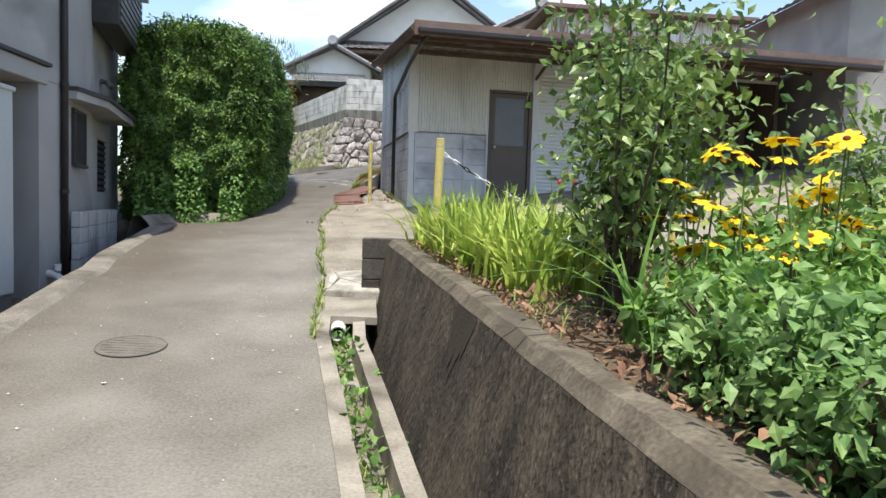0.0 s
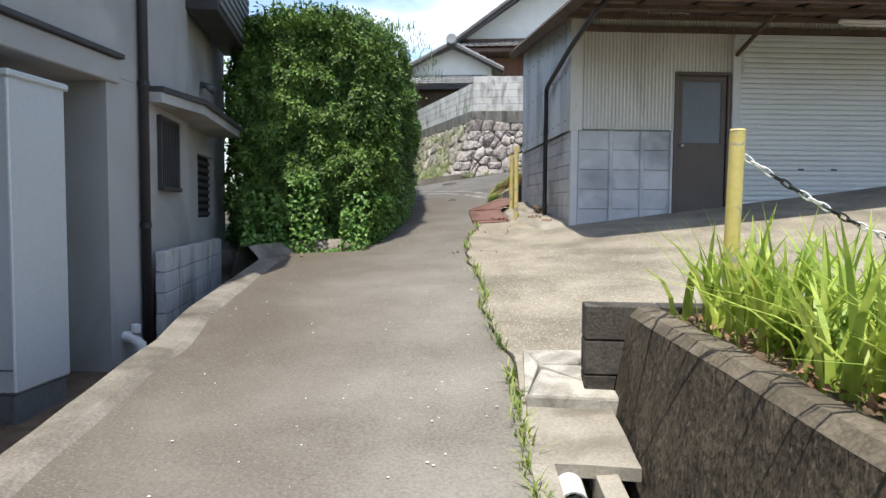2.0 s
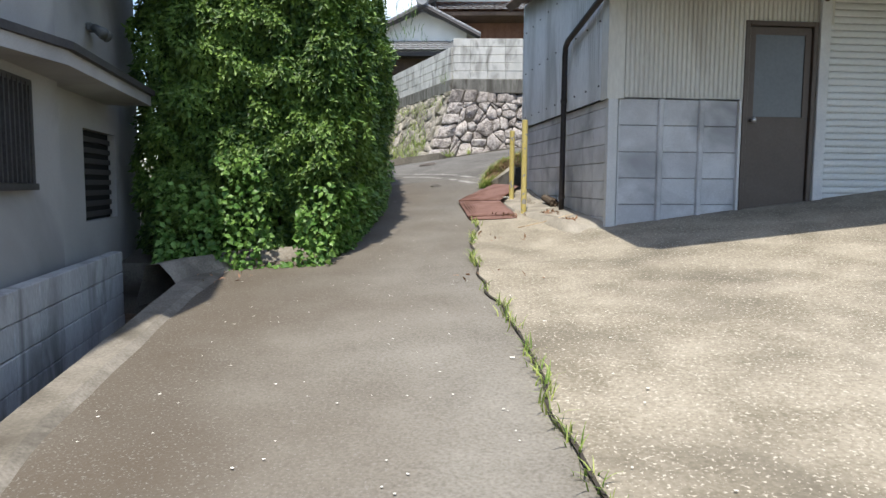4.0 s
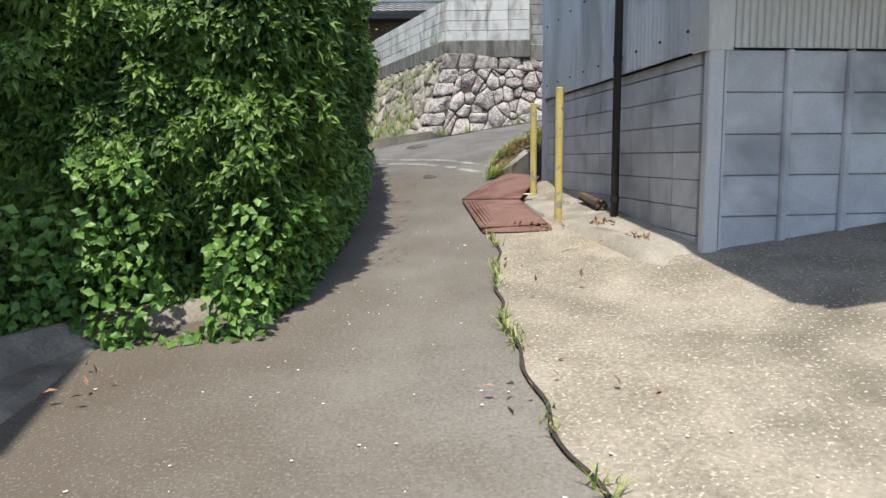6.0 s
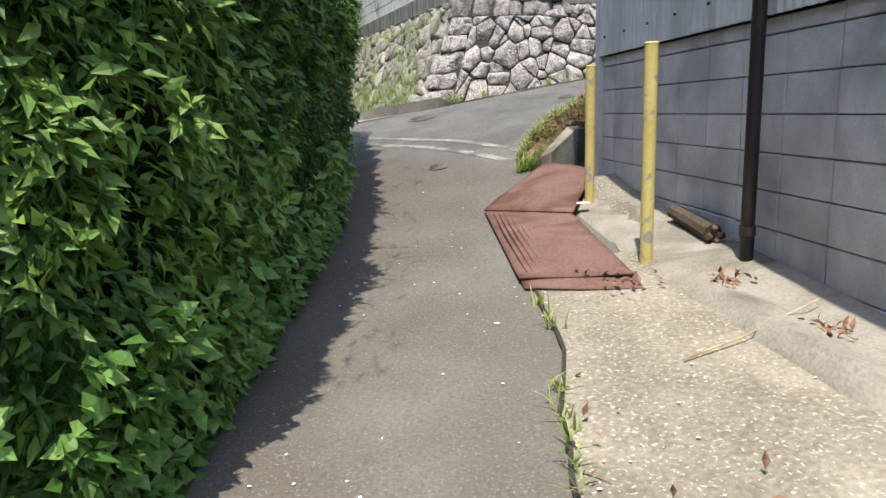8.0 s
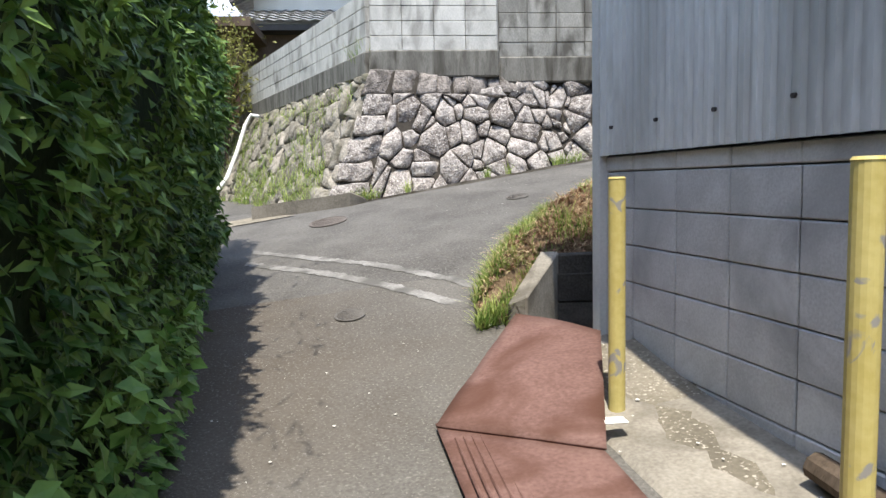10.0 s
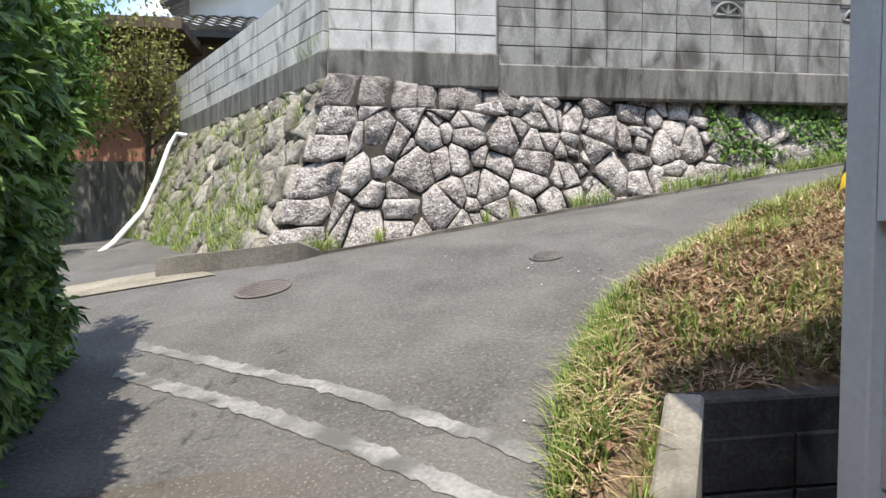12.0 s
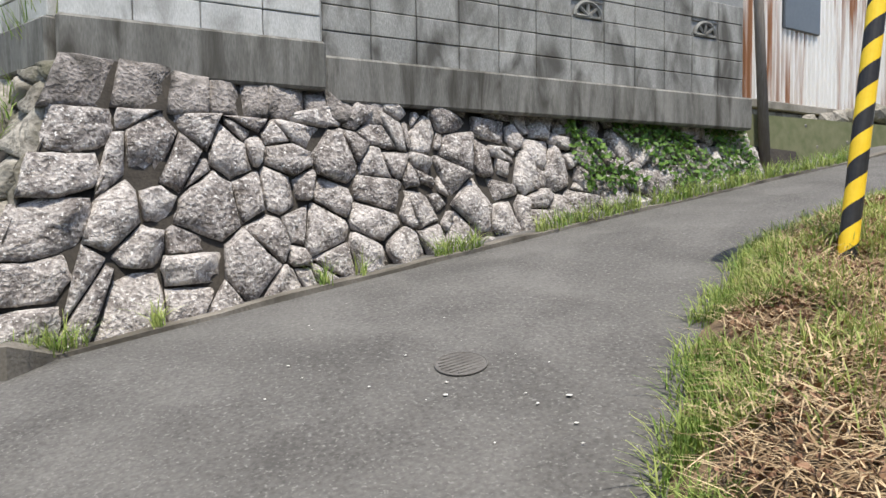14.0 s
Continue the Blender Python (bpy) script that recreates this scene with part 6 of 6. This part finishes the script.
P = []
for _ in range(1500):
    y = -0.9 + 5.1 * rw_.random()
    x = wall_line(y)[1] + 0.14 + 1.5 * rw_.random() ** 1.4
    P.append((x, y, wall_top(y) + 0.0 + 0.03 * rw_.random()))
V, F = scatter_leaves("m", P, np.tile([0, 0, 1.0], (len(P), 1)), 0.05, 0.5, 0.4, 0.0, 111, 1.0)
tagged(leaf_mesh("garden_mulch", V, F, M_LITTER), "dry leaves and stalks lying on the garden soil", "mulch", kind="stuff")
roots = []
for _ in range(1500):
    y = -0.9 + 5.1 * rw_.random()
    x = wall_line(y)[1] + 0.16 + 1.6 * rw_.random()
    if noise.noise((x * 2, y * 2, 4)) > -0.1:
        roots.append((x, y, wall_top(y) - 0.05))
V, F = blades(roots, 0.17, 0.012, 0.9, 112)
tagged(leaf_mesh("garden_weeds", V, F, M_GRASS), "low green weeds between the garden plants", "weeds", kind="stuff")

# white hose down the side wall
hs = thing("drain_hose", (-3.2, 23, 2.4), "white plastic drain hose hanging down the stone wall", "hose")
hp_ = [side_surf(5.6, 1.66, 0.12), side_surf(5.75, 1.70, 0.25), side_surf(5.8, 1.5, 0.28), side_surf(5.7, 0.95, 0.25), side_surf(5.4, 0.45, 0.3), side_surf(4.7, 0.0, 0.6), side_surf(4.2, -0.25, 0.9)]
part("hose_run", tube(hp_, 0.04, 10), M_WHITE, hs, smooth=True)

# ---- houses beyond ----
def tiled_slope(p, u, v, nu, nv, parent):
    """A roof slope of rounded tile rows: p corner at the eave, u along it, v up the slope."""
    b = bmesh.new()
    p, u, v = Vector(p), Vector(u), Vector(v)
    nrm = u.cross(v).normalized()
    if nrm.z < 0:
        nrm = -nrm
    k = 5
    for j in range(nv):
        ra, rb_ = [], []
        for i in range(nu * k + 1):
            wv = 0.045 * abs(math.cos(i / k * math.pi))
            ra.append(b.verts.new(p + u * (i / (nu * k)) + v * (j / nv) + nrm * (wv + 0.04)))
            rb_.append(b.verts.new(p + u * (i / (nu * k)) + v * ((j + 1.05) / nv) + nrm * wv))
        for i in range(nu * k):
            b.faces.new((ra[i], ra[i + 1], rb_[i + 1], rb_[i]))
    return part("roof_tiles", b, M_TILE, parent, "grey glazed tile rows")


def house_gable(name, x0, x1, y0, y1, zb, ze, zr, label, wall_m, over=0.5):
    """A house whose ridge runs along y; tiled roof, plastered gable towards -y."""
    h = thing(name, ((x0 + x1) / 2, (y0 + y1) / 2, zb), label, "house")
    xm = (x0 + x1) / 2
    part("wall", boxed((x0, y0, zb), (x1, y1, ze)), wall_m, h)
    b = bmesh.new()
    tri_ = [(x0, ze), (x1, ze), (xm, zr - 0.15)]
    f = [b.verts.new((x, y0 + 0.02, z)) for x, z in tri_]
    e = [b.verts.new((x, y1 - 0.02, z)) for x, z in tri_]
    b.faces.new(f[::-1]), b.faces.new(e)
    for k in range(3):
        b.faces.new((f[k], f[(k + 1) % 3], e[(k + 1) % 3], e[k]))
    part("gable", b, M_PLWHITE, h)
    sl_ = (zr - ze) / (xm - x0)
    n = int((y1 - y0 + 2 * over) / 0.28)
    for sx in (-1, 1):
        xe = xm + sx * (xm - x0 + over)
        ze_ = ze - sl_ * over
        tiled_slope((xe, y0 - over, ze_), (0, y1 - y0 + 2 * over, 0), (xm - xe, 0, zr - ze_), n, 12, h)
        part("soffit", tube([(xe, y0 - over, ze_ - 0.07), (xm, y0 - over, zr - 0.07)], 0.10, 4), M_DARKTRIM, h)
        b = bmesh.new()
        tube([(xe, y0 - over + 0.1, ze_ + 0.04), (xm, y0 - over + 0.1, zr + 0.04)], 0.09, 8, b)
        part("verge_tiles", b, M_TILE, h)
    part("ridge", tube([(xm, y0 - over - 0.1, zr + 0.1), (xm, y1 + over, zr + 0.1)], 0.16, 10), M_TILE, h)
    part("ridge_end", tube([(xm, y0 - over - 0.16, zr + 0.16), (xm, y0 - over + 0.02, zr + 0.16)], [0.2, 0.24], 12), M_TILE, h)
    return h


hA = house_gable("tiled_house", -3.6, -0.3, 30, 38, 2.5, 7.75, 8.6, "white plastered house with a grey tiled gable roof", M_PLWHITE)
tiled_slope((-4.2, 28.6, 6.75), (3.7, 0, 0), (0, 1.45, 0.62), 13, 5, hA)
part("lower_eave", boxed((-4.2, 28.65, 6.58), (-0.5, 30, 6.72)), M_DARKTRIM, hA)
part("under_wall", boxed((-3.9, 29.2, 2.5), (-0.6, 29.9, 6.6)), M_WOODD, hA)
hB = house_gable("temple_house", -1.6, 6.8, 33, 42, 2.5, 9.6, 12.6, "large old house with brown boards and heavy tiled roof", M_BROWNW, 1.0)
tiled_slope((-2.3, 31.6, 8.9), (9.8, 0, 0), (0, 1.5, 0.65), 32, 5, hB)
part("eave_soffit", boxed((-2.3, 31.65, 8.72), (7.5, 33, 8.86)), M_WOODD, hB)
hC = house_gable("grey_house", 9.3, 16, 10.5, 16, 0.5, 6.0, 7.8, "pale grey rendered neighbour house with low roof", M_PLAST, 0.5)
hE = house_gable("rear_house", 3.2, 9.5, 25, 32, 4.2, 7.6, 9.2, "low house with silvery tiled roof behind the wall", M_PLWHITE, 0.6)
hD = thing("salmon_house", (-5.5, 29, 2.4), "salmon-walled house end behind the block wall", "house")
part("wall", boxed((-7.0, 27.6, 3.9), (-3.9, 33, 5.6)), M_SALMON, hD)
part("plinth", boxed((-7.02, 27.55, 1.8), (-3.88, 33, 3.9)), M_BASE, hD)
part("upper", boxed((-6.9, 27.7, 5.6), (-3.6, 33, 6.3)), M_WOODD, hD)
part("roof", boxed((-7.5, 26.9, 6.3), (-3.2, 33, 6.5)), M_WOODD, hD)
# Added wall, never in view, across the lane behind the walk's start.
solid("house_opposite", boxed((-9, -16, -2), (9, -14, 6)), M_PLAST, "plain rendered wall added out of view behind the lane", "wall")


def tree(at, h, spread, leaves, size, material, label, seed):
    r = np.random.default_rng(seed)
    x, y, z = at
    e = thing("tree", at, label, "tree")
    b = bmesh.new()
    tube([(x, y, z - 0.2), (x + 0.05, y, z + h * 0.3), (x - 0.04, y + 0.05, z + h * 0.65)], [h * 0.025, h * 0.019, h * 0.008], 8, b)
    P_, N_ = [], []
    for k in range(16):
        a, t = r.uniform(0, math.tau), r.uniform(0.25, 0.65)
        tip = (x + math.cos(a) * spread * r.uniform(0.4, 1), y + math.sin(a) * spread * r.uniform(0.4, 1), z + h * r.uniform(0.4, 1))
        tube([(x, y, z + h * t), ((x + tip[0]) / 2, (y + tip[1]) / 2, (z + h * t + tip[2]) / 2 + 0.08), tip], [h * 0.009, h * 0.006, h * 0.002], 5, b)
        for _ in range(leaves // 16):
            f = r.uniform(0.3, 1.1)
            dv = r.normal(size=3) * spread * 0.22
            P_.append((x + (tip[0] - x) * f + dv[0], y + (tip[1] - y) * f + dv[1], z + h * t + (tip[2] - z - h * t) * f + dv[2])), N_.append((dv[0], dv[1], 0.4))
    part("trunk", b, M_BARK, e)
    V, F = scatter_leaves("t", P_, N_, size, 0.5, 0.25, 0.3, seed, 0.8)
    leaf_mesh("crown", V, F, material, e)


tree((-3.75, 26.3, 3.2), 3.0, 0.9, 2600, 0.10, M_TREEO, "thin olive-leaved tree beside the block wall", 101)
tree((-6.2, 24.5, 2.2), 4.2, 1.5, 5200, 0.14, M_TREE, "leafy green tree at the side lane", 103)
tree((-5.0, 22.6, 2.2), 2.4, 1.0, 3600, 0.11, M_TREE, "leafy green shrub tree at the side lane", 107)
tree((-7.2, 21.5, 2.0), 5.0, 1.6, 5200, 0.14, M_TREE, "leafy green tree at the side lane", 105)
tree((-4.75, 24.9, 2.2), 4.4, 0.8, 4200, 0.11, M_TREE, "leafy green tree at the side lane", 113)
tree((-5.4, 26.4, 2.2), 5.2, 1.0, 4200, 0.12, M_TREE, "leafy green tree at the side lane", 115)
tree((-1.5, 26.0, 4.2), 1.6, 0.6, 900, 0.09, M_TREEO, "small olive-leaved tree behind the block wall", 109)

# ---- blocks and stones, piece by piece ----
rr = random.Random(17)
for poly in cells(0.66, lambda u: 0.0, lambda u: 0.56, 0.26, rr):
    cu, cv = sum(p[0] for p in poly) / len(poly), sum(p[1] for p in poly) / len(poly)
    ta, tb, up = rr.uniform(-0.10, 0.10), rr.uniform(-0.10, 0.10), rr.uniform(0.01, 0.025)
    b = bmesh.new()
    rings_ = []
    for sh_, dz in ((0.97, -0.10), (0.97, 0.0), (0.90, 0.012)):
        ring_ = []
        for u, v in poly:
            u, v = cu + (u - cu) * sh_, cv + (v - cv) * sh_
            x, y = lip(4.4) + 0.01 + u, 4.38 + v
            ring_.append(b.verts.new((x, y, g(x, y) + 0.045 + (y - 4.36) * 0.10 + up + dz + ta * (u - cu) + tb * (v - cv))))
        rings_.append(ring_)
    for r0, r1 in zip(rings_, rings_[1:]):
        for k in range(len(poly)):
            b.faces.new((r0[k], r0[(k + 1) % len(poly)], r1[(k + 1) % len(poly)], r1[k]))
    b.faces.new(rings_[-1])
    bmesh.ops.recalc_face_normals(b, faces=b.faces)
    part("mortar_piece", b, M_RUBBLE, rubble)
for parent, m, cols, rows_n, w, h, d, material, nm, joint, skip, half_ in BLOCKS:
    me = block_mesh(nm, w - joint, h - joint, d)
    me.materials.append(material)
    for r_ in range(rows_n):
        for c_ in range(cols):
            if skip(c_, r_):
                continue
            o = new(nm, me)
            o.parent = parent
            root = parent
            while root.parent:
                root = root.parent
            o.matrix_parent_inverse = Matrix.Identity(4)
            o.matrix_basis = m @ Matrix.Translation((c_ * w, rng.uniform(-0.003, 0.003), r_ * h))
rs_ = random.Random(3)
count = {}
for parent, surf, poly, depth, material in STONES:
    V, F = stone_mesh(poly, surf, rs_, depth)
    me = bpy.data.meshes.new("stone")
    me.from_pydata(V, [], F)
    me.materials.append(material)
    bmx = bmesh.new()
    bmx.from_mesh(me)
    bmesh.ops.recalc_face_normals(bmx, faces=bmx.faces)
    bmx.to_mesh(me)
    bmx.free()
    me.shade_smooth()
    o = new("stone", me)
    o.parent = parent
